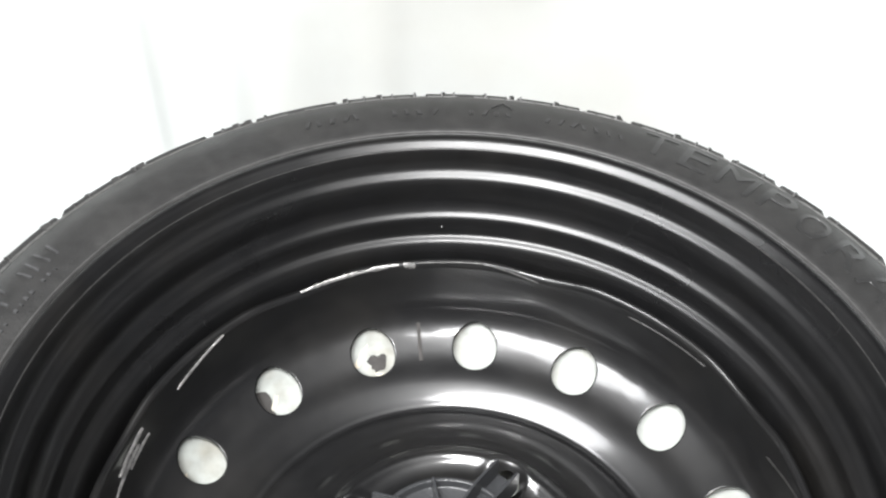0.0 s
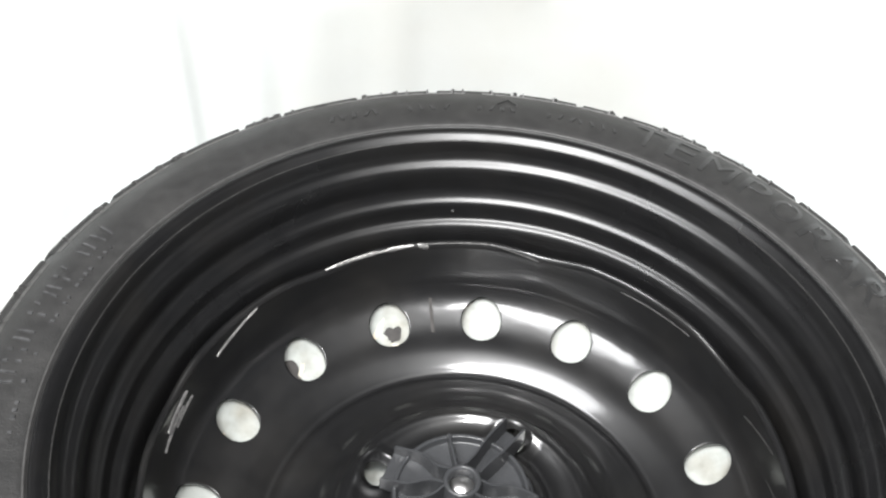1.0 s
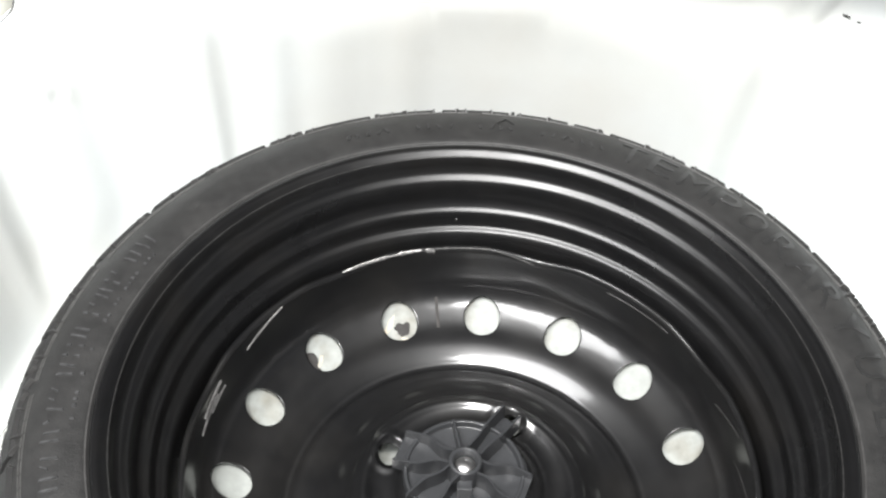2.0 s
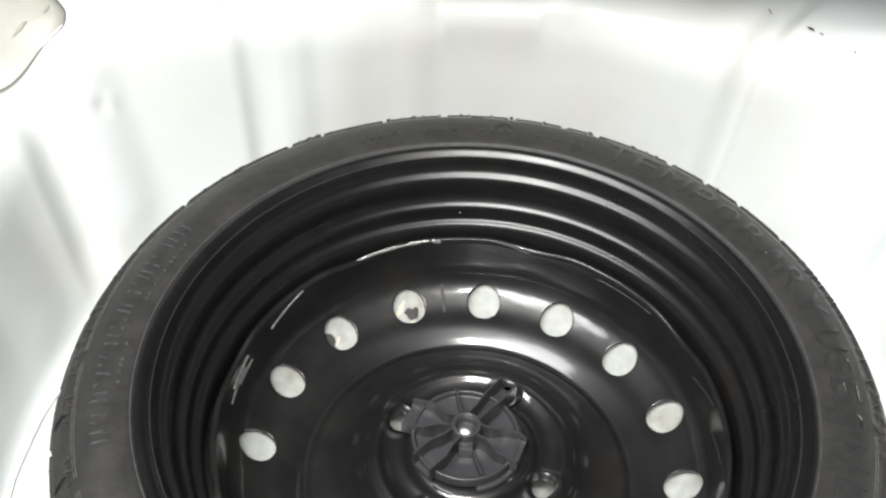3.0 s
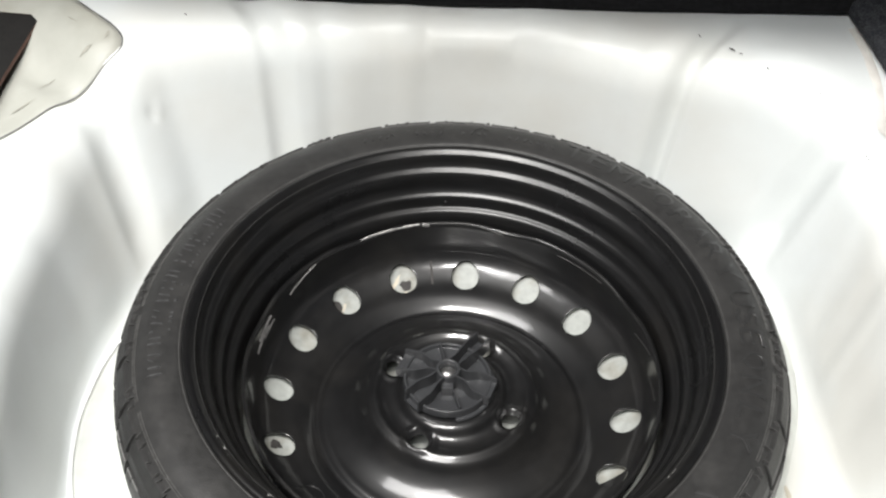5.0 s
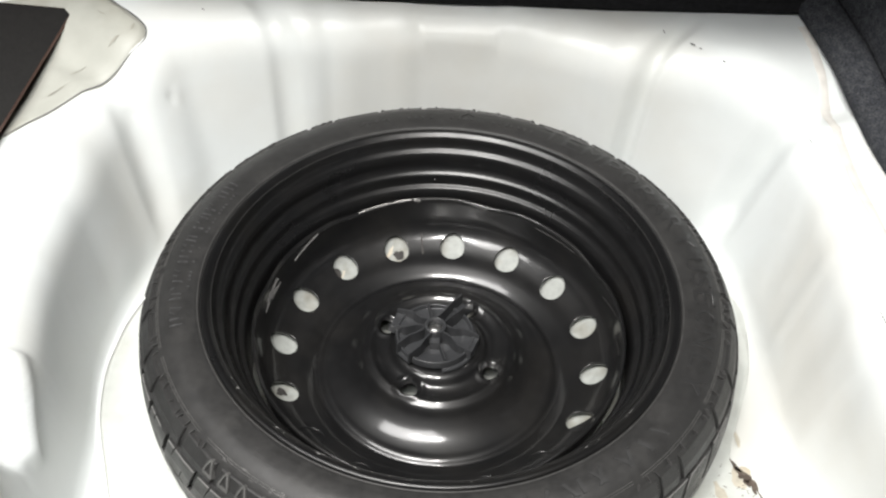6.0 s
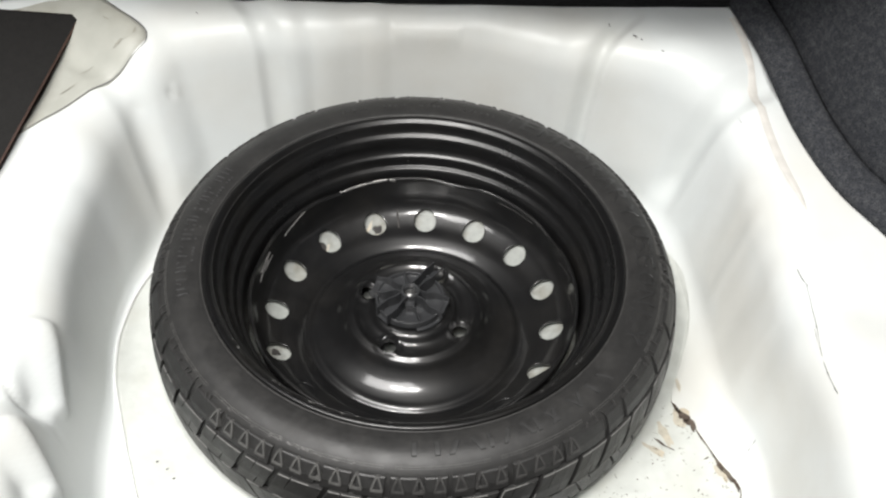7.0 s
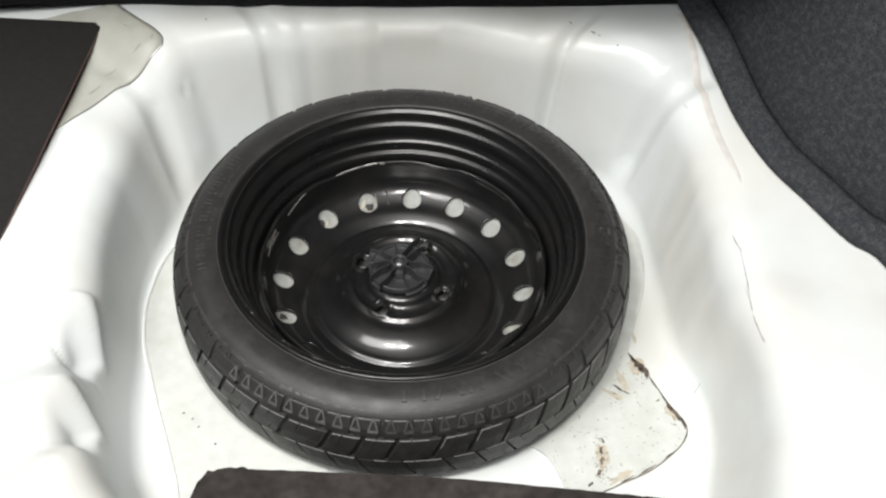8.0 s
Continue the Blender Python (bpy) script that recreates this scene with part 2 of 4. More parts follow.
def relief(a, r, z):
    """Outward push of the pressed panel: valleys at the corners, ribs on one side, shallow bands on the back."""
    _, t, h = well_at(a)
    up = z / h
    d = 0.0
    on_wall = smoothstep(up, 0.02, 0.3) * (1 - smoothstep(r, t + 0.03, t + 0.10))
    d += 0.0058 * bell(a, 120.4, 3.1) * on_wall - 0.003 * bell(a, 115.8, 4.0) * on_wall
    d += 0.0075 * bell(a, 49.8 + 2.0 * (1 - up), 2.4) * on_wall - 0.003 * bell(a, 54.5, 4.0) * on_wall
    d += 0.012 * bell(a, 32.6 - 5.0 * up, 4.0) * on_wall - 0.004 * bell(a, 39.0, 6.0) * on_wall
    d += 0.0066 * bell(a, 148.6 - 3.0 * up, 4.2) * on_wall - 0.005 * bell(a, 141.0, 6.0) * on_wall
    d -= 0.004 * bell(a, 161.0, 7.0) * on_wall
    for mid, half in ((109.0, 5.0), (98.0, 4.0), (76.5, 4.0), (66.0, 5.0)):
        d -= 0.0016 * bell(a, mid, half) * on_wall
    for mid, half, deep in ((15.0, 4.0, 0.0012), (5.5, 2.6, -0.0009), (-4.0, 4.5, 0.0010), (-17.0, 4.0, 0.0010)):
        d += deep * bell(a, mid + 2.0 * (up - 0.5), half) * on_wall * (1 - smoothstep(up, 0.7, 1.0))
    tab = smoothstep(a, 78.6, 79.6) - smoothstep(a, 93.6, 94.6)
    d -= 0.0030 * tab * smoothstep(up, 0.80, 0.93) * (1 - smoothstep(r, t + 0.002, t + 0.010))
    for mid, height, half, deep in ((139.3, 0.131, 1.3, 0.0022), (138.0, 0.133, 1.2, -0.0014), (145.2, 0.130, 1.2, 0.0020)):
        d += deep * bell(a, mid, half) * bell(z, height, 0.008)
    beyond = 1 - smoothstep(r, t + 0.05, t + 0.12)
    for start, span, deep in ((-163.0, 8.0, 0.015), (-149.0, 6.0, 0.017)):
        lip = 1.0 - 0.38 * min(1.0, max(0.0, (a - start) / span))
        inside = smoothstep(a, start - 0.4, start + 1.0) - smoothstep(a, start + span + 1.0, start + span + 5.5)
        d += deep * smoothstep(up - lip, -0.06, 0.12) * inside * beyond * (0.15 + 0.85 * smoothstep(a, start, start + span * 0.8))
        d -= 0.0050 * bell(up - lip, -0.09, 0.11) * (smoothstep(a, start - 1.5, start) - smoothstep(a, start + span, start + span + 2.0))
    for mid, at in ((-153.7, 0.361), (-139.9, 0.429)):
        d += 0.0032 * bell(a, mid - 250.0 * (r - at), 1.3) * smoothstep(r, at - 0.015, at) * (1 - smoothstep(r, at + 0.018, at + 0.035))
    d -= 0.003 * bell(a, -20.0, 6.0) * smoothstep(up, 0.4, 0.7) * beyond
    return d


def build_well():
    bm = bmesh.new()
    rows, steps = [], 720
    for i in range(steps):
        a = -180 + 360 * i / steps
        prof = well_profile(a)
        row = []
        for j, (r, z) in enumerate(prof):
            p0, p1 = prof[max(j - 1, 0)], prof[min(j + 1, len(prof) - 1)]
            tr, tz = p1[0] - p0[0], p1[1] - p0[1]
            ln = math.hypot(tr, tz) or 1
            d = relief(a, r, z) if r > 0.2 else 0.0
            wob = 0.0019 * smoothstep(z, 0.01, 0.06) * noise.noise((r * math.cos(radians(a)) * 17, r * math.sin(radians(a)) * 17, z * 9)) if r > 0.2 else 0
            rr, zz = r + d * tz / ln, z - d * tr / ln + wob
            row.append((rr * math.cos(radians(a)), rr * math.sin(radians(a)), zz))
        rows.append(row)
    centre = bm.verts.new((0, 0, 0.0075))
    grid = [[bm.verts.new(p) for p in row[1:]] for row in rows]
    for i in range(steps):
        p, q = grid[i], grid[(i + 1) % steps]
        bm.faces.new((centre, p[0], q[0]))
        for j in range(len(p) - 1):
            bm.faces.new((p[j], p[j + 1], q[j + 1], q[j]))
    ob = part("floor_well", bm, PAINT)
    tagged(ob, "white painted pressed-steel wheel well in the boot floor", "car body", kind="structure")
    mod = ob.modifiers.new("thickness", "SOLIDIFY")
    mod.thickness, mod.offset = 0.0012, -1.0
    return ob


def well_height(x, y):
    a, r = math.degrees(math.atan2(y, x)), math.hypot(x, y)
    prof = well_profile(a)
    for p, q in zip(prof, prof[1:]):
        if p[0] <= r <= q[0]:
            u = (r - p[0]) / max(q[0] - p[0], 1e-6)
            z = p[1] + (q[1] - p[1]) * u
            tr, tz = q[0] - p[0], q[1] - p[1]
            lift = -relief(a, r, z) * tr / (math.hypot(tr, tz) or 1) if r > 0.2 else 0.0
            return z + lift + (0.0019 * smoothstep(z, 0.01, 0.06) * noise.noise((x * 17, y * 17, z * 9)) if r > 0.2 else 0)
    return prof[-1][1]


well = build_well()

# ---- the spare wheel ----
HOLE0, HOLE_R, HOLE_RAD = 106.5, 0.1358, 0.0114
BOLT0, BOLT_R, BOLT_RAD = 150.75, 0.0509, 0.0068
DISC = spline([(0.022, 0.046), (0.034, 0.046), (0.039, 0.044), (0.043, 0.0390), (0.049, 0.0372), (0.0545, 0.0382), (0.0590, 0.0408), (0.0630, 0.0388), (0.0660, 0.0366),
               (0.0705, 0.0300), (0.078, 0.0230), (0.086, 0.0183), (0.094, 0.0155), (0.0988, 0.0149), (0.1016, 0.0137), (0.1036, 0.0119), (0.1052, 0.0114), (0.1068, 0.0120), (0.1095, 0.0139), (0.117, 0.0178), (0.122, 0.0194),
               (0.130, 0.0211), (0.138, 0.0248), (0.146, 0.0300), (0.1515, 0.0385), (0.1543, 0.050), (0.1560, 0.067)], 4)


def disc_height(r):
    for p, q in zip(DISC, DISC[1:]):
        if p[0] <= r <= q[0]:
            return p[1] + (q[1] - p[1]) * (r - p[0]) / max(q[0] - p[0], 1e-9)
    return DISC[0][1] if r < DISC[0][0] else DISC[-1][1]


def pierced_sector(bm, a0, a1, r0, r1, na, nr, mid_a, mid_r, hole, rings, height):
    """A piece of the disc between two angles and radii with a round hole in it."""
    edge = [(a0 + (a1 - a0) * k / na, r0) for k in range(na)]
    edge += [(a1, r0 + (r1 - r0) * k / nr) for k in range(nr)]
    edge += [(a1 - (a1 - a0) * k / na, r1) for k in range(na)]
    edge += [(a0, r1 - (r1 - r0) * k / nr) for k in range(nr)]
    cx, cy = mid_r * math.cos(radians(mid_a)), mid_r * math.sin(radians(mid_a))
    loops = []
    for k in range(rings + 1):
        u = (k / rings) ** 1.6
        loop = []
        for a, r in edge:
            ex, ey = r * math.cos(radians(a)), r * math.sin(radians(a))
            d = math.hypot(ex - cx, ey - cy)
            hx, hy = cx + (ex - cx) / d * hole, cy + (ey - cy) / d * hole
            x, y = hx + (ex - hx) * u, hy + (ey - hy) * u
            loop.append(bm.verts.new((x, y, height(x, y))))
        loops.append(loop)
    n = len(edge)
    for p, q in zip(loops, loops[1:]):
        for i in range(n):
            bm.faces.new((p[i], p[(i + 1) % n], q[(i + 1) % n], q[i]))


def build_disc(parent):
    bm = bmesh.new()
    steps = 720

    def plain(x, y):
        return disc_height(math.hypot(x, y))

    def bossed(x, y):
        z = plain(x, y)
        for k in range(4):
            a = radians(BOLT0 + 90 * k)
            d = math.hypot(x - BOLT_R * math.cos(a), y - BOLT_R * math.sin(a))
            z += 0.0012 * (1 - smoothstep(d, 0.0100, 0.0160)) - 0.0036 * (1 - smoothstep(d, 0.0058, 0.0112))
        return z

    for k in range(16):
        mid = HOLE0 + 22.5 * k
        pierced_sector(bm, mid - 11.25, mid + 11.25, 0.118, 0.1505, 45, 8, mid, HOLE_R, HOLE_RAD, 7, plain)
    # the middle: plain rings, and a ring with the four bossed bolt holes
    inner, outer, half = 0.0375, 0.0660, 16.0

    def ring_band(radii, a0, a1, count, height):
        rows = []
        for i in range(count + 1):
            a = radians(a0 + (a1 - a0) * i / count)
            rows.append([bm.verts.new((r * math.cos(a), r * math.sin(a), height(r * math.cos(a), r * math.sin(a)))) for r in radii])
        for p, q in zip(rows, rows[1:]):
            for j in range(len(radii) - 1):
                bm.faces.new((p[j], p[j + 1], q[j + 1], q[j]))

    ring_band([0.022 + (inner - 0.022) * k / 12 for k in range(13)], BOLT0 - half, BOLT0 - half + 360, 720, plain)
    ring_band([outer + (0.118 - outer) * k / 36 for k in range(37)], BOLT0 - half, BOLT0 - half + 360, 720, plain)
    for k in range(4):
        mid = BOLT0 + 90 * k
        pierced_sector(bm, mid - half, mid + half, inner, outer, 64, 24, mid, BOLT_R, BOLT_RAD, 26, bossed)
        ring_band([inner + (outer - inner) * j / 24 for j in range(25)], mid + half, mid + 90 - half, 116, bossed)
    radii = [0.1505] + sorted({p[0] for p in DISC if p[0] > 0.1505})
    rings = []
    for i in range(steps):
        ring = []
        for r in radii:
            a = HOLE0 - 11.25 + 360 * i / steps
            w = (a - 72) % 45
            lobe = -0.0036 * smoothstep(r, 0.152, 0.1558) * (1 - smoothstep(w, 0, 13) + smoothstep(w, 34, 45))
            ring.append(bm.verts.new((r * math.cos(radians(a)), r * math.sin(radians(a)), disc_height(r) + lobe)))
        rings.append(ring)
    for i in range(steps):
        p, q = rings[i], rings[(i + 1) % steps]
        for j in range(len(radii) - 1):
            bm.faces.new((p[j], p[j + 1], q[j + 1], q[j]))
    bmesh.ops.remove_doubles(bm, verts=bm.verts, dist=0.00008)
    bmesh.ops.recalc_face_normals(bm, faces=bm.faces)
    ob = part("disc", bm, RIM, parent, "glossy black pressed-steel wheel disc with round vents")
    if sum(p.normal.z for p in ob.data.polygons) < 0:
        ob.data.flip_normals()
    mod = ob.modifiers.new("thickness", "SOLIDIFY")
    mod.thickness, mod.offset = 0.0028, -1.0
    return ob


wheel = thing("spare_wheel", "black steel temporary spare wheel lying flat in the well", "spare wheel")
disc = build_disc(wheel)
barrel_line = spline([(0.1974, 0.1080), (0.1974, 0.1150), (0.1962, 0.1180), (0.1938, 0.1190), (0.1916, 0.1184), (0.1897, 0.1170), (0.1879, 0.1154), (0.1869, 0.1128), (0.1857, 0.1085), (0.1837, 0.1052),
                      (0.1798, 0.1020), (0.1781, 0.0965), (0.1773, 0.0895), (0.1748, 0.0854), (0.1716, 0.0824), (0.1703, 0.0775), (0.1690, 0.0740),
                      (0.1655, 0.0716), (0.1633, 0.0675), (0.1618, 0.0590), (0.1606, 0.0430), (0.1612, 0.0330), (0.1700, 0.0200), (0.1800, 0.0130),
                      (0.1900, 0.0040)], 6)
barrel = part("barrel", revolve([tuple(p) for p in barrel_line]), BARREL, wheel, "glossy black stepped rim barrel")
mod = barrel.modifiers.new("thickness", "SOLIDIFY")
mod.thickness, mod.offset = 0.0022, -1.0

tyre_top = [(0.1890, 0.095), (0.1894, 0.1050), (0.1900, 0.1110), (0.1912, 0.1140), (0.1930, 0.1158), (0.1950, 0.1174), (0.1974, 0.1183), (0.2010, 0.1187), (0.2055, 0.1190),
            (0.2140, 0.1185), (0.2210, 0.1162), (0.2268, 0.1128), (0.2320, 0.1082), (0.2360, 0.1022), (0.2390, 0.0945), (0.2410, 0.0840),
            (0.2422, 0.0720), (0.2426, 0.0600)]
tyre_line = [tuple(p) for p in spline(tyre_top + [(r, 0.12 - z) for r, z in tyre_top[-2::-1]], 3)]
tyre = part("tyre", revolve(tyre_line, 224), RUBBER, wheel, "black rubber low-profile spare tyre with dusty tread")
tyre.scale = (1.0165, 1.0165, 1)
HALF = tyre_line[:len(tyre_line) // 2 + 1]


def sidewall(r):
    """Height of the upper sidewall at a radius."""
    for p, q in zip(HALF, HALF[1:]):
        if p[0] <= r <= q[0]:
            return p[1] + (q[1] - p[1]) * (r - p[0]) / max(q[0] - p[0], 1e-9)
    return HALF[0][1]


def carcass(z):
    """Radius of the tread band at a height."""
    z = max(z, 0.12 - z)
    for p, q in zip(HALF[::-1], HALF[::-1][1:]):
        if p[1] <= z <= q[1]:
            return p[0] + (q[0] - p[0]) * (z - p[1]) / max(q[1] - p[1], 1e-9)
    return HALF[-1][0]


def wall_point(a, r, lift):
    """A point of the sidewall at an angle and radius, lifted off the surface."""
    dz = (sidewall(r + 0.0005) - sidewall(r - 0.0005)) / 0.001
    n = Vector((-dz, 1)).normalized()
    rr, zz = r + n.x * lift, sidewall(r) + n.y * lift
    return (rr * math.cos(radians(a)), rr * math.sin(radians(a)), zz)


def add_wall_quad(bm, corners, lift=0.0007):
    """A raised bar on the sidewall from four (angle, radius) corners, with sloped sides."""
    ca, cr = sum(c[0] for c in corners) / 4, sum(c[1] for c in corners) / 4
    inner = [(ca + (a - ca) * 0.82, cr + (r - cr) * 0.82) for a, r in corners]
    n = max(1, round(abs(corners[0][1] - corners[3][1]) / 0.0022))
    rows = []
    for k in range(n + 1):
        u = k / n
        row = []
        for ring, i, j, h in ((corners, 0, 3, -0.0003), (inner, 0, 3, lift), (inner, 1, 2, lift), (corners, 1, 2, -0.0003)):
            row.append(bm.verts.new(wall_point(ring[i][0] + (ring[j][0] - ring[i][0]) * u, ring[i][1] + (ring[j][1] - ring[i][1]) * u, h)))
        rows.append(row)
    for p, q in zip(rows, rows[1:]):
        for i in range(3):
            bm.faces.new((p[i], p[i + 1], q[i + 1], q[i]))
    bm.faces.new(rows[0]), bm.faces.new(rows[-1])


def wall_bar(bm, a, r0, r1, width, lean=0.0, lift=0.0007):
    h = math.degrees(width / 2 / ((r0 + r1) / 2))
    add_wall_quad(bm, [(a - h, r0), (a + h, r0), (a + h + lean, r1), (a - h + lean, r1)], lift)


def letter(char, mid, r0, r1, wide):
    """One raised letter, its top outwards, bent round the sidewall."""
    cu = bpy.data.curves.new("letter", "FONT")
    cu.body, cu.extrude, cu.resolution_u = char, 0.5, 3
    ob = bpy.data.objects.new("letter", cu)
    scene.collection.objects.link(ob)
    me = bpy.data.meshes.new_from_object(ob.evaluated_get(bpy.context.evaluated_depsgraph_get()))
    bpy.data.objects.remove(ob)
    bm = bmesh.new()
    bm.from_mesh(me)
    bmesh.ops.remove_doubles(bm, verts=bm.verts, dist=0.0005)
    low, high = min(v.co.y for v in bm.verts), max(v.co.y for v in bm.verts)
    for k in range(1, 8):
        bmesh.ops.bisect_plane(bm, geom=bm.verts[:] + bm.edges[:] + bm.faces[:], dist=0.0001, plane_co=(0, low + (high - low) * k / 8, 0), plane_no=(0, 1, 0))
    bm.to_mesh(me)
    bm.free()
    xs, ys = [v.co.x for v in me.vertices], [v.co.y for v in me.vertices]
    x0, x1, y0, y1 = min(xs), max(xs), min(ys), max(ys)
    for v in me.vertices:
        u, w = (v.co.x - x0) / (x1 - x0) - 0.5, (v.co.y - y0) / (y1 - y0)
        r = r0 + (r1 - r0) * w
        v.co = wall_point(mid - math.degrees(u * wide / 0.212), r, (0.0005 if mid > 10 else 0.0009) if v.co.z > 0 else -0.0004)
    me.materials.append(RUBBER_MARK)
    ob = new("letter", me)
    ob.parent = tyre
    return ob


for char, mid, wide in (("T", 61.5, 0.016), ("E", 56, 0.015), ("M", 50, 0.019), ("P", 44, 0.016), ("O", 38.5, 0.016), ("R", 32.5, 0.017),
                        ("A", 27, 0.018), ("R", 21.5, 0.017), ("Y", 15.5, 0.018), ("U", 8, 0.016), ("S", 3, 0.015), ("E", -2, 0.015),
                        ("O", -8, 0.016), ("N", -14, 0.017), ("L", -20.5, 0.014), ("Y", -26.5, 0.018)):
    letter(char, mid, 0.2045, 0.2215, wide)

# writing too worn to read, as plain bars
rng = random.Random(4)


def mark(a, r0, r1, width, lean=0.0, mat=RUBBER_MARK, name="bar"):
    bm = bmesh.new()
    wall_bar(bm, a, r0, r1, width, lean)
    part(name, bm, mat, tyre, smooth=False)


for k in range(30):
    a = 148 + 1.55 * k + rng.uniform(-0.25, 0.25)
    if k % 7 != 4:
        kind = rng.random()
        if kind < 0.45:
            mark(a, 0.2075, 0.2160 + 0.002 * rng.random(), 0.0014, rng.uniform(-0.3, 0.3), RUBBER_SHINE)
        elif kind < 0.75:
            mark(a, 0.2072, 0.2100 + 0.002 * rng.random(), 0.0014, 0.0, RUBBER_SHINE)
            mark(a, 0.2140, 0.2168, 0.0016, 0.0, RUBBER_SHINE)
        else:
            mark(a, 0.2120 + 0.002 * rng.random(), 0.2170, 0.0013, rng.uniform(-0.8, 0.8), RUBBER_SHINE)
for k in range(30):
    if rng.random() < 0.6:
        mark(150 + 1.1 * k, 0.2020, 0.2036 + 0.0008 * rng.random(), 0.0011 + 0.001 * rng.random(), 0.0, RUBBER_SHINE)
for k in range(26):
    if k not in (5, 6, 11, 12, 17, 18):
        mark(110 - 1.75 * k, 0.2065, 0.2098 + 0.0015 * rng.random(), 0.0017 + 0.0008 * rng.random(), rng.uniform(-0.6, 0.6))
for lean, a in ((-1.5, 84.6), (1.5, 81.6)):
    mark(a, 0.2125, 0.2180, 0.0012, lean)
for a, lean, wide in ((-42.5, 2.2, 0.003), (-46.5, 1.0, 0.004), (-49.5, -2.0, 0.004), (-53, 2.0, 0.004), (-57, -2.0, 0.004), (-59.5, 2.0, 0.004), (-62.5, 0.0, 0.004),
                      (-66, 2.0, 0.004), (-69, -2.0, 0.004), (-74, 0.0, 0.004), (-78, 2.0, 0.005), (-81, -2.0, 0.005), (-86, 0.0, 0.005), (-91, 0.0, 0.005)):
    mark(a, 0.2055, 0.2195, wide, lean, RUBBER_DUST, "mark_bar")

# rings, triangles and dashes pressed into the shoulder
ticks = bmesh.new()
for k in range(88):
    a = 360 * k / 88
    h = 1.45
    if not 222 < a < 304:
        for o in (-0.9, 0.9):
            if rng.random() < 0.7:
                wall_bar(ticks, a + o + rng.uniform(-0.4, 0.4), 0.2272 + 0.003 * rng.random(), 0.2325 + 0.0015 * rng.random(), 0.0009, rng.uniform(-0.7, 0.7), 0.0024)
        continue
    bm, up = bmesh.new(), 0.0034
    add_wall_quad(bm, [(a - h, 0.2388), (a + h, 0.2388), (a + h, 0.2380), (a - h, 0.2380)], up)
    add_wall_quad(bm, [(a - h, 0.2388), (a - h + 0.55, 0.2388), (a + 0.28, 0.2318), (a - 0.28, 0.2320)], up)
    add_wall_quad(bm, [(a + h - 0.55, 0.2388), (a + h, 0.2388), (a + 0.28, 0.2320), (a - 0.28, 0.2318)], up)
    part("triangle", bm, RUBBER_LINE if a < 262 else RUBBER_FADED, tyre, smooth=False)
tagged(part("shoulder_tick", ticks, RUBBER_FADED, tyre, "short raised ticks round the shoulder", smooth=False), kind="stuff")
bm = bmesh.new()
for k in range(180):
    a = 2 * k
    for r0, r1 in ((0.2262, 0.2266), (0.2278, 0.2281)):
        if k % 11:
            add_wall_quad(bm, [(a - 1, r1), (a + 1, r1), (a + 1, r0), (a - 1, r0)], 0.0005)
part("shoulder_line", bm, RUBBER_LINE, tyre, "thin raised rings on the shoulder", smooth=False)


def tread_block_mesh(z0, z1, half, slant, mat, edge_mat, seed, band):
    """One block of the tread, curved round the tyre, with sipes and worn pale edges."""
    rng = random.Random(seed)
    bm = bmesh.new()
    s1, s2 = rng.uniform(-0.45, -0.2), rng.uniform(0.2, 0.45)
    w = 0.03
    proud = 0.0026 if band else 0.0042
    us = [-1, s1 - w, s1, s1 + w, s2 - w, s2, s2 + w, 1]
    zs = [z0, z0 + (z1 - z0) * rng.uniform(0.4, 0.55), z1]
    mid = (z0 + z1) / 2

    def vert(u, z, lift):
        ang = radians(half * u + slant * (z - mid))
        r = carcass(z) + lift
        return bm.verts.new((r * math.cos(ang), r * math.sin(ang), z))

    e = 0.0007
    top = []
    for j, z in enumerate(zs):
        row = []
        for i, u in enumerate(us):
            zz = z + (e if j == 0 else -e if j == 2 else 0)
            uu = u * (1 - 0.14 / half) if abs(u) == 1 else u
            sipe = not band and ((i == 2 and j == 2) or (i == 5 and j == 0))
            row.append(vert(uu, zz, 0.0010 if sipe else proud))
        top.append(row)
    for p, q in zip(top, top[1:]):
        for i in range(len(us) - 1):
            bm.faces.new((p[i], p[i + 1], q[i + 1], q[i]))
    n = len(us)
    ring = [(0, i) for i in range(n)] + [(1, n - 1)] + [(2, i) for i in range(n - 1, -1, -1)] + [(1, 0)]
    hi = [top[j][i] for j, i in ring]
    rim = [vert(us[i], zs[j], 0.0005 if not band and (i, j) in ((2, 2), (5, 0)) else proud - 0.0006) for j, i in ring]
    low = [vert(us[i], zs[j], -0.0025) for j, i in ring]
    m = len(ring)
    for lo, up, shade in ((low, rim, 0), (rim, hi, 1)):
        for k in range(m):
            f = bm.faces.new((lo[k], lo[(k + 1) % m], up[(k + 1) % m], up[k]))
            round_edge = ring[k][0] == ring[(k + 1) % m][0]
            f.material_index = shade if not band and rng.random() < (0.72 if round_edge else 0.12) else 0
    bmesh.ops.recalc_face_normals(bm, faces=bm.faces)
    me = bpy.data.meshes.new("tread_block")
    bm.to_mesh(me)
    bm.free()
    me.materials.append(mat), me.materials.append(edge_mat)
    return me


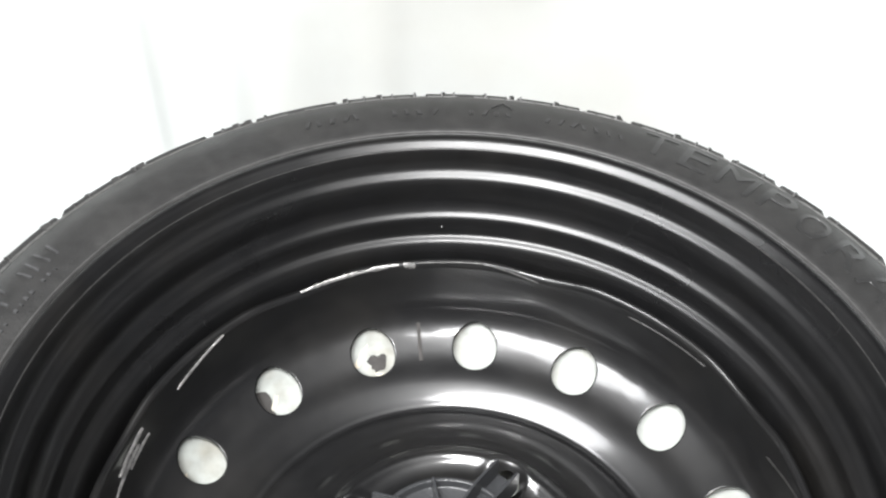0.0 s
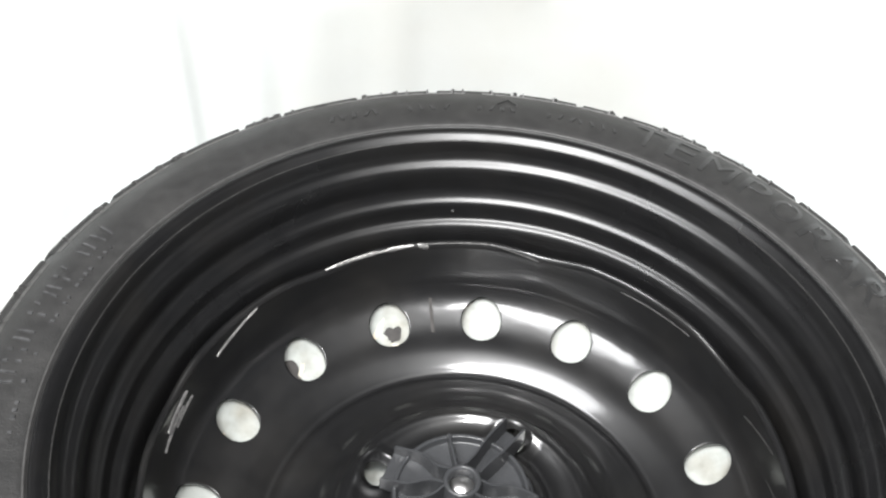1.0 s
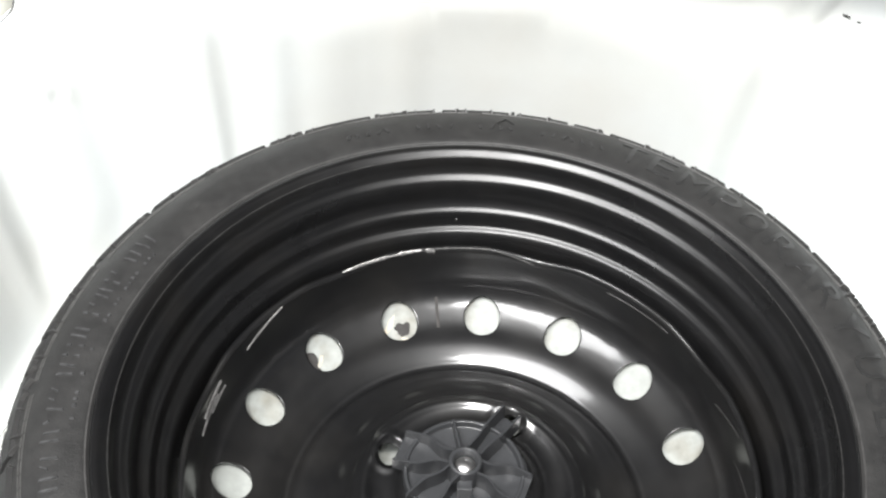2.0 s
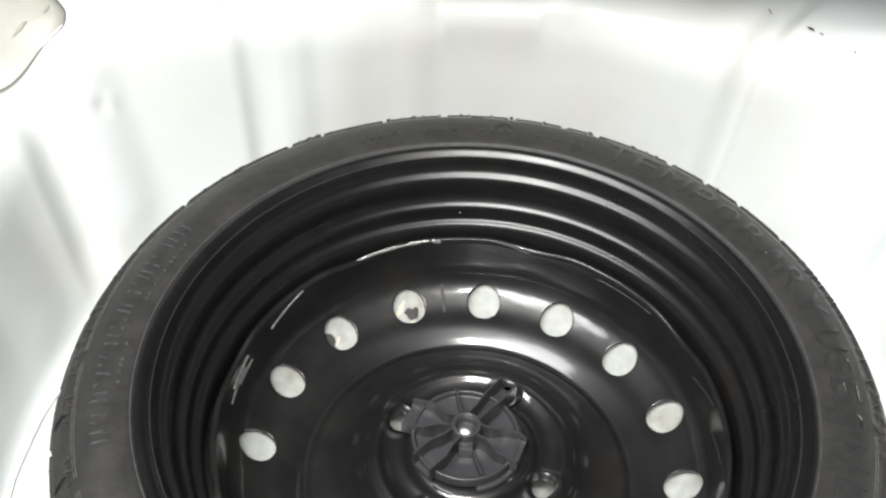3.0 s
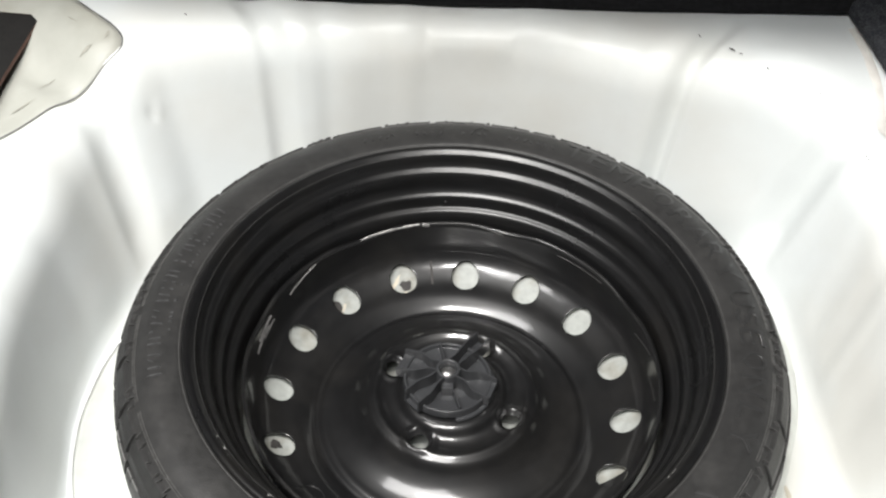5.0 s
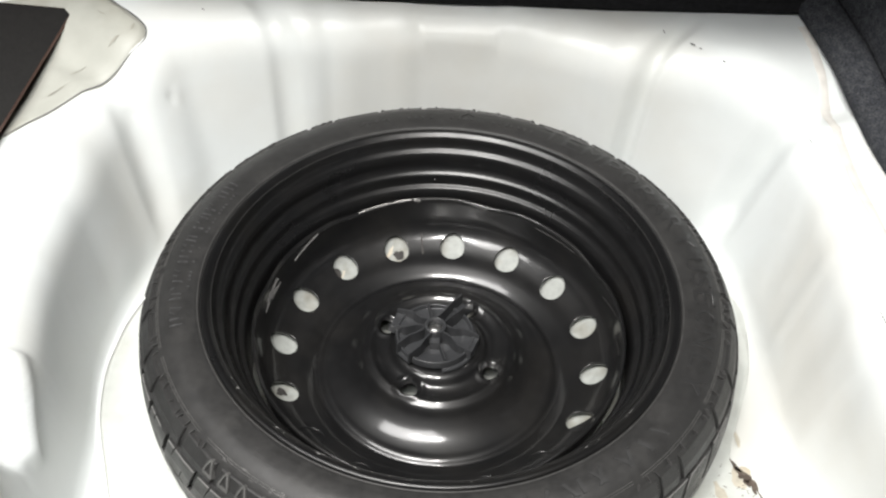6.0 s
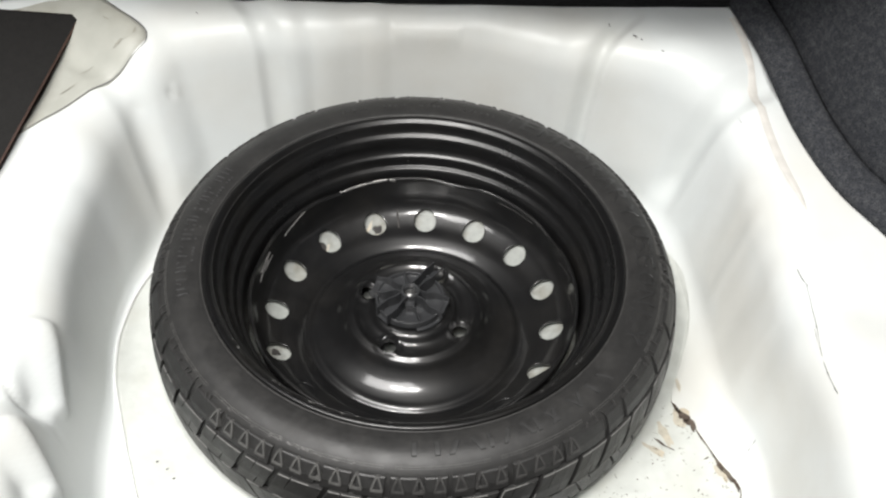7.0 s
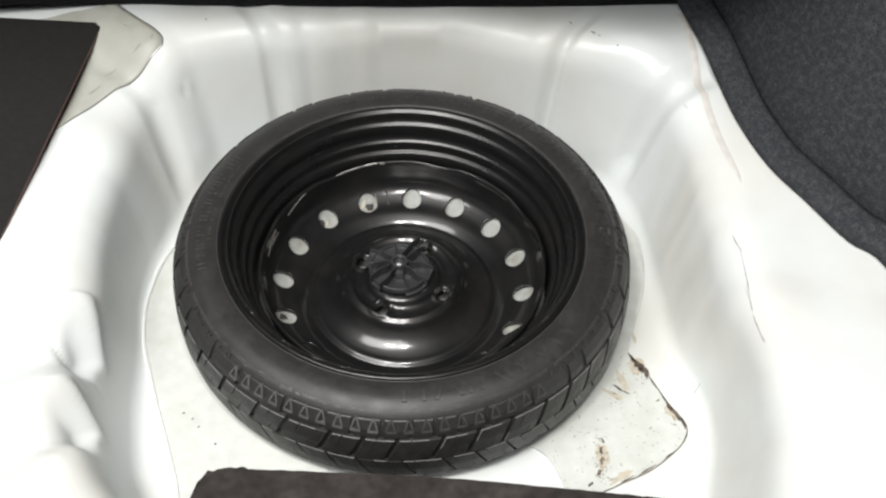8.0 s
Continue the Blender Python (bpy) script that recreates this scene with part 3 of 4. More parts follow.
def build_tread():
    rng = random.Random(9)
    rows = ((0.55, 0.1085, 0.0900, 38, 0.0, 20), (1.25, 0.0885, 0.0572, 40, 2.6, 90), (0.90, 0.0556, 0.0258, 40, 1.0, -110), (0.60, 0.0242, 0.0110, 40, 5.0, -90))
    for gap, z0, z1, count, shift, slant in rows:
        halves = (2.3, 2.9, 4.0, 4.4, 5.2, 6.1) if z0 > 0.1 else (3.3, 3.6, 4.1, 4.4, 4.7, 5.0)
        kinds = [tread_block_mesh(z1, z0, half, slant, RUBBER, RUBBER_WORN, half * 10 + count * z0, z0 > 0.1) for half in halves]
        steps = [rng.randrange(6) for _ in range(count)]
        widths = [halves[k] * 2 + gap for k in steps]
        scale, a = 360 / sum(widths), shift
        for k, w in zip(steps, widths):
            ob = new("tread_block", kinds[k])
            ob.parent = tyre
            ob.rotation_euler = (0, 0, radians(a + w * scale / 2))
            a += w * scale


build_tread()

def disc_wall(z):
    """Radius of the upright edge of the disc at a height."""
    return 0.1543 + 0.0017 * (z - 0.050) / 0.017


# scraped edge of the disc, weld dot and scratches inside the rim
for a0, a1, z0, z1, wide in ((118.5, 99.5, 0.0648, 0.0672, 0.0014), (98.6, 96.4, 0.0668, 0.0656, 0.0024), (96, 83.5, 0.0670, 0.0670, 0.0006), (83, 73.0, 0.0666, 0.0600, 0.0006),
                             (147, 135, 0.0550, 0.0640, 0.0013), (166, 157, 0.052, 0.0570, 0.0024), (169, 159, 0.047, 0.0515, 0.0018), (163, 156, 0.0465, 0.0500, 0.0012), (19, 8, 0.052, 0.060, 0.0009), (55, 38, 0.060, 0.061, 0.0006), (6, -6, 0.045, 0.052, 0.0008)):
    bm = bmesh.new()
    rng = random.Random(int(a0))
    prev = None
    for k in range(25):
        u = k / 24
        a = radians(a0 + (a1 - a0) * u)
        w = wide * (0.45 + 0.75 * rng.random()) * min(1, 6 * u + 0.3, 6 * (1 - u) + 0.3)
        z = z0 + (z1 - z0) * u
        row = [bm.verts.new((r * math.cos(a), r * math.sin(a), zz)) for r, zz in ((disc_wall(z) - 0.0004, z - w), (disc_wall(z) - 0.0008, z), (disc_wall(z) + 0.0004, z + w * 0.6))]
        if prev:
            for i in range(2):
                bm.faces.new((prev[i], row[i], row[i + 1], prev[i + 1]))
        prev = row
    part("scrape", bm, BARE if wide > 0.0011 else FAINT, disc, "bare scraped metal edge" if wide > 0.0011 else "")
bm = bmesh.new()
bmesh.ops.create_uvsphere(bm, u_segments=12, v_segments=8, radius=0.0016, matrix=pose(-0.004, 0.1708, 0.0775))
part("weld_dot", bm, RIM, barrel)
bm = bmesh.new()
prev = None
for k in range(9):
    r, a = 0.1290 + 0.0022 * k, radians(96.05)
    z = disc_height(r) + 0.0006
    row = [bm.verts.new((r * math.cos(a) + o, r * math.sin(a), z - abs(o) * 0.4)) for o in (-0.0010, 0.0, 0.0010)]
    if prev:
        for i in range(2):
            bm.faces.new((prev[i], row[i], row[i + 1], prev[i + 1]))
    prev = row
part("seam_line", bm, DIRT, disc, "dark pressed seam line")
part("bead_ring", revolve(rounded([(0.1944, 0.1160), (0.1948, 0.1180), (0.1956, 0.1184), (0.1964, 0.1172)], 0.0004, 2), 192), RUBBER_FADED, tyre, "dusty raised ring beside the rim")
# pale ring that draws the white surround's reflection along the rim lip
part("lip_gleam", revolve(rounded([(0.1880, 0.1151), (0.1876, 0.1156), (0.1881, 0.1160), (0.1885, 0.1158)], 0.0002, 2), 192), FAINT, barrel, "thin pale ring drawn for the reflection along the rim lip")

rng = random.Random(31)
for k in range(26):
    a = rng.uniform(-150, -40)
    bm = bmesh.new()
    r0, wide, long = rng.choice((0.1893, 0.1899, 0.1905)), rng.uniform(0.0003, 0.0007), rng.uniform(0.15, 0.7)
    z = 0.1176
    bm.faces.new([bm.verts.new(((r0 + wide * q) * math.cos(radians(a + long * p)), (r0 + wide * q) * math.sin(radians(a + long * p)), z)) for p, q in ((-1, 0.2), (0, -0.8), (1, 0.1), (0.2, 0.9))])
    part("chip", bm, BARE, barrel)
for k in range(44):
    a, r0 = rng.gauss(-122, 12), rng.uniform(0.2255, 0.2290)
    bm = bmesh.new()
    long, wide = rng.uniform(0.15, 0.9), rng.uniform(0.0002, 0.0008)
    bm.faces.new([bm.verts.new(wall_point(a + long * p, r0 + wide * q, 0.0009)) for p, q in ((-1, 0.1), (-0.2, -0.9), (1, 0.0), (0.1, 0.8))])
    part("scuff", bm, RUBBER_SCUFF, tyre)

# hold-down disc and its bolt
clamp = thing("hold_down_disc", "dark grey plastic hold-down with radial wings on the hub", "wheel clamp", (-0.0035, 0.002, 0.0494))
clamp.scale = (0.94, 0.94, 1.05)
part("plate", revolve(rounded([(0.0095, 0.0020), (0.0200, 0.0014), (0.0330, 0.0030), (0.0338, 0.0066), (0.0358, 0.0066), (0.0366, 0.0), (0.0095, -0.001)], 0.0007, 3), 96), PLASTIC, clamp, split=35)
part("lower_plate", revolve(rounded([(0.020, 0.0002), (0.0385, 0.0002), (0.0395, -0.0012), (0.0395, -0.0022), (0.033, -0.0034), (0.020, -0.0034)], 0.0008, 3), 96, -80, 20), PLASTIC, clamp, split=35)
part("hub", revolve(rounded([(0.0066, 0.004), (0.0066, 0.0150), (0.0078, 0.0168), (0.0098, 0.0164), (0.0108, 0.0020), (0.0066, 0.0015)], 0.0008, 3), 48), PLASTIC, clamp, split=40)


def wing(angle, reach, wide, high, low, tip_floor):
    """A channel of the hold-down: narrow at the hub, flared outwards, with thin upright walls and a sunk floor."""
    bm = bmesh.new()
    rows = []
    for k in range(15):
        u = min(1.0, k / 13)
        r = 0.0088 + (reach - 0.0088) * u + (0.0010 if k == 14 else 0)
        w = 0.0050 + (wide - 0.0050) * smoothstep(u, 0.15, 0.62)
        h = high + (low - high) * u
        f = 0.0042 + (tip_floor - 0.0042) * smoothstep(u, 0.55, 1.0)
        f = min(f, h - 0.0006)
        if k == 14:
            h, f = h - 0.0012, min(f, h - 0.0014)
        rows.append([bm.verts.new((r, y, z)) for y, z in ((-w, 0.0012), (-w, h - 0.0003), (-w + 0.0003, h), (-w + 0.0010, h), (-w + 0.0013, h - 0.0003), (-w + 0.0016, f),
                                                         (w - 0.0016, f), (w - 0.0013, h - 0.0003), (w - 0.0010, h), (w - 0.0003, h), (w, h - 0.0003), (w, 0.0012))])
    for p, q in zip(rows, rows[1:]):
        for i in range(11):
            bm.faces.new((p[i], q[i], q[i + 1], p[i + 1]))
    bm.faces.new(rows[0]), bm.faces.new(rows[-1])
    ob = part("wing", bm, PLASTIC, clamp, split=30)
    ob.rotation_euler = (0, 0, radians(angle))


for angle, reach, wide, high, low, tip_floor in ((51, 0.0465, 0.0066, 0.0175, 0.0150, 0.0030), (158, 0.0405, 0.0108, 0.0165, 0.0105, 0.0055),
                                                 (222, 0.0385, 0.0085, 0.0165, 0.0140, 0.0025), (338, 0.0380, 0.0108, 0.0160, 0.0100, 0.0060)):
    wing(angle, reach, wide, high, low, tip_floor)
for angle, tall in ((100, 0.0085), (286, 0.0062)):
    bm = bmesh.new()
    add_box(bm, pose(0.0215, 0, 0.002 + tall / 2), 0.0245, 0.0013, tall, 0.0003)
    part("rib", bm, PLASTIC, clamp, smooth=False).rotation_euler = (0, 0, radians(angle))
bm = bmesh.new()
add_box(bm, pose(0.0120, 0, 0.0060), 0.0075, 0.0090, 0.0090, 0.0007)
part("web", bm, PLASTIC, clamp, smooth=False).rotation_euler = (0, 0, radians(268))
bolt = thing("hold_down_bolt", "shiny zinc-plated bolt in the middle of the hold-down", "bolt", (-0.0035, 0.002, 0.0560))
bm = bmesh.new()
bmesh.ops.create_uvsphere(bm, u_segments=24, v_segments=12, radius=0.0064, matrix=pose(0, 0, 0.0035) @ Matrix.Diagonal((1, 1, 0.62, 1)))
part("bolt_head", bm, STEEL, bolt)
bm = bmesh.new()
bmesh.ops.create_cone(bm, cap_ends=True, segments=24, radius1=0.004, radius2=0.004, depth=0.040, matrix=pose(0, 0, -0.019))
part("shank", bm, STEEL, bolt, split=40)

# ---- the rest of the boot ----
def upright_sheet(foot, height, lean, hem, thick, name, mat, label, category):
    """A wall along a plan curve that leans outward as it rises."""
    bm = bmesh.new()
    rows = []
    n = len(foot)
    for i, (x, y, z0) in enumerate(foot):
        p, q = foot[max(i - 1, 0)], foot[min(i + 1, n - 1)]
        d = Vector((q[0] - p[0], q[1] - p[1])).normalized()
        out = Vector((d.y, -d.x))
        line = [(0.0, 0.0), (-0.003, 0.005), (-0.001, 0.010), (0.006, 0.014), (hem * 0.7, 0.018), (hem * 0.92, 0.0160), (hem + 0.001, 0.010), (hem + 0.003, 0.008), (hem + 0.004, 0.020)]
        line += [(hem + 0.004 + lean * (h - 0.02), h) for h in (0.04, 0.07, 0.1, 0.16, 0.24, 0.34, height)]
        rows.append([bm.verts.new((x + out.x * o, y + out.y * o, z0 + h)) for o, h in line])
    for p, q in zip(rows, rows[1:]):
        for j in range(len(p) - 1):
            bm.faces.new((p[j], q[j], q[j + 1], p[j + 1]))
    ob = part(name, bm, mat)
    tagged(ob, label, category, kind="structure")
    m2 = ob.modifiers.new("thickness", "SOLIDIFY")
    m2.thickness, m2.offset = thick, 0
    return ob


trim_foot = spline([(0.50, -0.42, 0.155), (0.53, -0.25, 0.155), (0.495, -0.10, 0.156), (0.464, -0.061, 0.156), (0.434, -0.006, 0.156),
                    (0.402, 0.051, 0.158), (0.381, 0.114, 0.163), (0.369, 0.167, 0.172), (0.356, 0.218, 0.186), (0.339, 0.281, 0.194), (0.330, 0.33, 0.194)], 5)
upright_sheet([tuple(p) for p in trim_foot], 0.45, 0.22, 0.028, 0.006, "trim_side", CARPET, "dark grey felt boot side trim with a rolled edge", "side trim")
# unseen trim, added to close this side and darken reflections in the rim
upright_sheet([tuple(p) for p in spline([(-0.80, 0.33, 0.170), (-0.79, 0.10, 0.158), (-0.80, -0.20, 0.155), (-0.78, -0.42, 0.155)], 5)], 0.45, 0.22, 0.028, 0.006, "trim_side_unseen", CARPET,
              "unseen dark grey felt boot side trim, added beyond the loose board", "side trim")
upright_sheet([tuple(p) for p in spline([(0.45, 0.290, 0.196), (0.2, 0.289, 0.194), (0.05, 0.292, 0.194), (-0.13, 0.297, 0.194), (-0.3, 0.303, 0.194), (-0.6, 0.31, 0.194)], 4)],
              0.5, 0.25, 0.006, 0.008, "trim_back", BLACK, "black felt panel behind the wheel well", "seat back panel")

# loose board on the ledge, tipped down towards the mouth of the boot
def board_height(y):
    return 0.1540 + 0.0275 * (y + 0.013) / 0.272


ring = rounded([(-0.5, 0.293), (-0.343, 0.278), (-0.381, 0.116), (-0.410, -0.013), (-0.436, -0.120), (-0.75, -0.13), (-0.75, 0.300), (-0.5, 0.293)], 0.003, 3)[:-1]
bm = bmesh.new()
up = [bm.verts.new((x, y, board_height(y))) for x, y in ring]
lo = [bm.verts.new((x, y, board_height(y) - 0.004)) for x, y in ring]
bm.faces.new(up), bm.faces.new(lo[::-1])
board = part("boot_board", bm, BOARD, None, "", smooth=False)
tagged(board, "loose black fibre board resting on the boot ledge", "boot board")
bm = bmesh.new()
up = [bm.verts.new((x, y, board_height(y) + 0.0002)) for x, y in ring]
lo = [bm.verts.new((x, y, board_height(y) - 0.0042)) for x, y in ring]
for k in range(len(ring)):
    n = (k + 1) % len(ring)
    bm.faces.new((up[k], lo[k], lo[n], up[n]))
part("board_edge", bm, BOARD_EDGE, board, "raw red-brown cut edge", smooth=False)

# damping sheet draped over the back corner
edge = [tuple(p) for p in spline([(-0.327, 0.300), (-0.298, 0.271), (-0.273, 0.248), (-0.269, 0.238), (-0.273, 0.230), (-0.289, 0.216), (-0.318, 0.194), (-0.356, 0.155), (-0.389, 0.125), (-0.43, 0.10)], 6)]
inner = [(-0.62 + 0.12 * k / (len(edge) - 1), 0.299 - 0.18 * k / (len(edge) - 1)) for k in range(len(edge))]


def flap_height(x, y):
    crease = max(0.0, 1 - abs(noise.noise((x * 26, y * 26, 1.7))) * 7)
    return well_height(x, y) + 0.0013 * crease * smoothstep(x, -0.26, -0.30)


flap = part("corner_sheet", loft_sheet(edge, inner, flap_height, 0.0020, 40), FLAP, None)
tagged(flap, "grey-beige damping sheet stuck over the well corner", "damping sheet")
bm = bmesh.new()
prev = None
for k, (x, y) in enumerate(edge):
    p, q = edge[max(k - 1, 0)], edge[min(k + 1, len(edge) - 1)]
    d = Vector((q[0] - p[0], q[1] - p[1])).normalized()
    z = well_height(x, y)
    w = 0.0004 + 0.0002 * noise.noise((k * 0.4, 0, 0))
    row = [bm.verts.new((x + d.y * o * w, y - d.x * o * w, z + h)) for o, h in ((-1.2, 0.0022), (0, 0.0026), (1, 0.0020), (1.7, -0.001))]
    if prev:
        for i in range(3):
            bm.faces.new((prev[i], row[i], row[i + 1], prev[i + 1]))
    prev = row
part("edge_seal", bm, FLAP_EDGE, flap, "dark grimy edge of the sheet")

# damping sheets on the well floor
left_edge = [tuple(p) for p in spline([(-0.235, 0.13), (-0.262, 0.095), (-0.280, 0.055), (-0.290, -0.002), (-0.288, -0.049), (-0.282, -0.079), (-0.268, -0.13), (-0.253, -0.179), (-0.237, -0.233), (-0.222, -0.29), (-0.17, -0.302), (-0.105, -0.288)], 5)]
inside = [(0.2 * x / math.hypot(x, y), 0.2 * y / math.hypot(x, y)) for x, y in left_edge]
sheet_left = part("floor_sheet", loft_sheet(left_edge, inside, well_height, 0.003, 20), SHEET, None)
tagged(sheet_left, "off-white painted damping sheet on the well floor", "damping sheet", "floor damping sheets")
right_edge = [tuple(p) for p in spline([(0.272, 0.125), (0.2875, 0.086), (0.2873, 0.037), (0.2815, 0.003), (0.270, -0.030), (0.2525, -0.079), (0.2635, -0.098), (0.2745, -0.122), (0.285, -0.147), (0.2955, -0.166), (0.3008, -0.181), (0.292, -0.201),
                                       (0.258, -0.229), (0.224, -0.245), (0.193, -0.259), (0.174, -0.266), (0.166, -0.256), (0.158, -0.230), (0.150, -0.212), (0.138, -0.200), (0.12, -0.19)], 5)]
arc = [(0.2 * math.cos(radians(a)), 0.2 * math.sin(radians(a))) for a in range(-55, 25, 5)]
sheet_right = part("floor_sheet", slab(right_edge + arc, well_height, 0.003), SHEET, None, smooth=False)
sheet_right.location = (-0.005, -0.006, 0)
tagged(sheet_right, "cracked dirty off-white damping sheet with rusty edge", "damping sheet", "floor damping sheets")


bm = bmesh.new()
prev = None
for k in range(len(left_edge)):
    x, y = left_edge[k]
    p, q = left_edge[max(k - 1, 0)], left_edge[min(k + 1, len(left_edge) - 1)]
    d = Vector((q[0] - p[0], q[1] - p[1])).normalized()
    z, w = well_height(x, y), 0.0009 + 0.0004 * noise.noise((k * 0.5, 7, 0))
    row = [bm.verts.new((x - d.y * o * w, y + d.x * o * w, z + h)) for o, h in ((-1.3, 0.0), (-0.8, 0.0036), (0.2, 0.0042), (1.2, 0.0031))]
    if prev:
        for i in range(3):
            bm.faces.new((prev[i], row[i], row[i + 1], prev[i + 1]))
    prev = row
part("edge_bead", bm, BEAD, sheet_left, "white paint bead along the sheet edge")


def blot(parent, x, y, long, wide, turn, lift, mat, seed, name="stain", ground=None, rough=1.0):
    """A ragged thin stain lying on the surface."""
    bm = bmesh.new()
    rows = []
    for k in range(22):
        a = 2 * math.pi * k / 22
        f = 0.7 + rough * (0.6 * noise.noise((math.cos(a) * 1.6 + seed, math.sin(a) * 1.6, seed * 0.7)) + 0.25 * noise.noise((math.cos(a) * 5, math.sin(a) * 5 + seed, 2)))
        u, v = math.cos(a) * long * f, math.sin(a) * wide * f
        c, s_ = math.cos(radians(turn)), math.sin(radians(turn))
        px, py = x + u * c - v * s_, y + u * s_ + v * c
        rows.append(bm.verts.new((px, py, (ground or well_height)(px, py) + lift)))
    bm.faces.new(rows)
    return part(name, bm, mat, parent)


for k, (x, y, long, wide, turn) in enumerate(((0.2600, -0.097, 0.012, 0.0050, -52), (0.2660, -0.106, 0.011, 0.0060, -70), (0.2560, -0.089, 0.009, 0.0030, -60), (0.2920, -0.164, 0.014, 0.0030, -62), (0.2865, -0.155, 0.009, 0.0025, -60),
                                              (0.2990, -0.176, 0.010, 0.0028, -84), (0.235, -0.128, 0.011, 0.0014, -42), (0.243, -0.134, 0.006, 0.0010, -30), (0.209, -0.194, 0.005, 0.0016, 95), (0.206, -0.206, 0.006, 0.0024, 80), (0.205, -0.219, 0.006, 0.0028, 70),
                                              (0.201, -0.232, 0.006, 0.0022, 60), (0.190, -0.246, 0.006, 0.002, 40), (0.252, -0.2300, 0.014, 0.0013, 31), (0.227, -0.2420, 0.010, 0.0012, 28), (0.277, -0.2140, 0.009, 0.0013, 36), (0.276, -0.145, 0.004, 0.001, 30), (0.262, -0.18, 0.003, 0.001, 60))):
    blot(sheet_right, x, y, long, wide, turn, 0.0034, RUST, k * 3.7 + 1)
bm = bmesh.new()
prev = None
for k in range(8, 75):
    x, y = right_edge[k]
    w = 0.0004 + (0.0022 if k > 24 else 0.0012) * max(0.0, noise.noise((k * 0.35, 3.3, 0)) + 0.1)
    cx, cy = 0.22 - x, -0.17 - y
    ln = math.hypot(cx, cy)
    row = [bm.verts.new((x - cx / ln * 0.0005, y - cy / ln * 0.0005, well_height(x, y) + 0.0033)), bm.verts.new((x + cx / ln * w, y + cy / ln * w, well_height(x, y) + 0.0034))]
    if prev:
        bm.faces.new((prev[0], row[0], row[1], prev[1]))
    prev = row
part("grimy_edge", bm, RUST, sheet_right, "brown grime along the torn edge")
rng = random.Random(12)
plan = [p[:2] for p in right_edge] + arc


def on_sheet(x, y):
    """Whether a point of the plan lies on the sheet."""
    inside = False
    for (ax, ay), (bx, by) in zip(plan, plan[1:] + plan[:1]):
        if (ay > y) != (by > y) and x < ax + (bx - ax) * (y - ay) / (by - ay):
            inside = not inside
    return inside


spots = [(rng.uniform(0.155, 0.30), rng.uniform(-0.26, -0.08)) for _ in range(190)]
for mx, my, sx, sy, count in ((0.206, -0.212, 0.005, 0.017, 60), (0.262, -0.104, 0.006, 0.010, 30), (0.291, -0.165, 0.005, 0.011, 28), (0.23, -0.14, 0.012, 0.012, 14), (0.20, -0.238, 0.008, 0.008, 20)):
    spots += [(rng.gauss(mx, sx), rng.gauss(my, sy)) for _ in range(count)]
for k, (x, y) in enumerate(spots):
    if math.hypot(x, y) > 0.235 and on_sheet(x, y) and on_sheet(x + 0.003, y + 0.002):
        blot(sheet_right, x, y, rng.uniform(0.0004, 0.0020) if k > 190 else rng.uniform(0.0004, 0.0014), rng.uniform(0.0003, 0.0008), rng.uniform(0, 180), 0.0036, RUST, 50 + k, "speck")
for x, y, long, wide, turn in ((0.259, -0.100, 0.016, 0.010, -60), (0.207, -0.214, 0.024, 0.008, 80), (0.288, -0.160, 0.018, 0.007, -66), (0.222, -0.238, 0.020, 0.006, 30), (0.240, -0.118, 0.020, 0.006, -75), (0.228, -0.136, 0.016, 0.004, -35), (0.262, -0.060, 0.012, 0.0022, 100)):
    blot(sheet_right, x, y, long, wide, turn, 0.0032, STAIN, x * 90)
for x, y in ((-0.236, -0.150), (-0.219, -0.168), (-0.226, -0.158), (-0.2, -0.19)):
    blot(sheet_left, x, y, 0.0020, 0.0012, 30, 0.0034, DIRT, x * 100, "speck")
for x, y, long, wide, turn in ((-0.281, 0.243, 0.0045, 0.0016, 60), (-0.297, 0.232, 0.008, 0.0022, 30), (-0.330, 0.215, 0.010, 0.0012, 35), (-0.312, 0.262, 0.007, 0.0010, -40), (-0.345, 0.190, 0.012, 0.0010, 42)):
    blot(flap, x, y, long, wide, turn, 0.0030, FLAP_STAIN, x * 70, "smudge")
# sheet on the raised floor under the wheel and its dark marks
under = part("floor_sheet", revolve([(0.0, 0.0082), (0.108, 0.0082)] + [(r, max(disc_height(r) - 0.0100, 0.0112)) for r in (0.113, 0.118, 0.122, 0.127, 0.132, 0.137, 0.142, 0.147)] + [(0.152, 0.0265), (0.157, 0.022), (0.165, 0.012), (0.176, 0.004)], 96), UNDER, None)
tagged(under, "off-white damping sheet under the spare wheel, coloured darker for its shade", "damping sheet", "floor damping sheets")
for x, y, long, wide, turn, seed in ((-0.0365, 0.1318, 0.0065, 0.0060, 20, 3.1), (-0.0955, 0.1000, 0.0130, 0.0105, 60, 8.4), (-0.1345, -0.034, 0.006, 0.006, 0, 5.0), (-0.139, 0.002, 0.007, 0.0045, 40, 6.0)):
    blot(under, x, y, long, wide, turn, 0.0010, DIRT, seed, "rust_mark", lambda u, v: max(disc_height(math.hypot(u, v)) - 0.0100, 0.0112), 0.55)
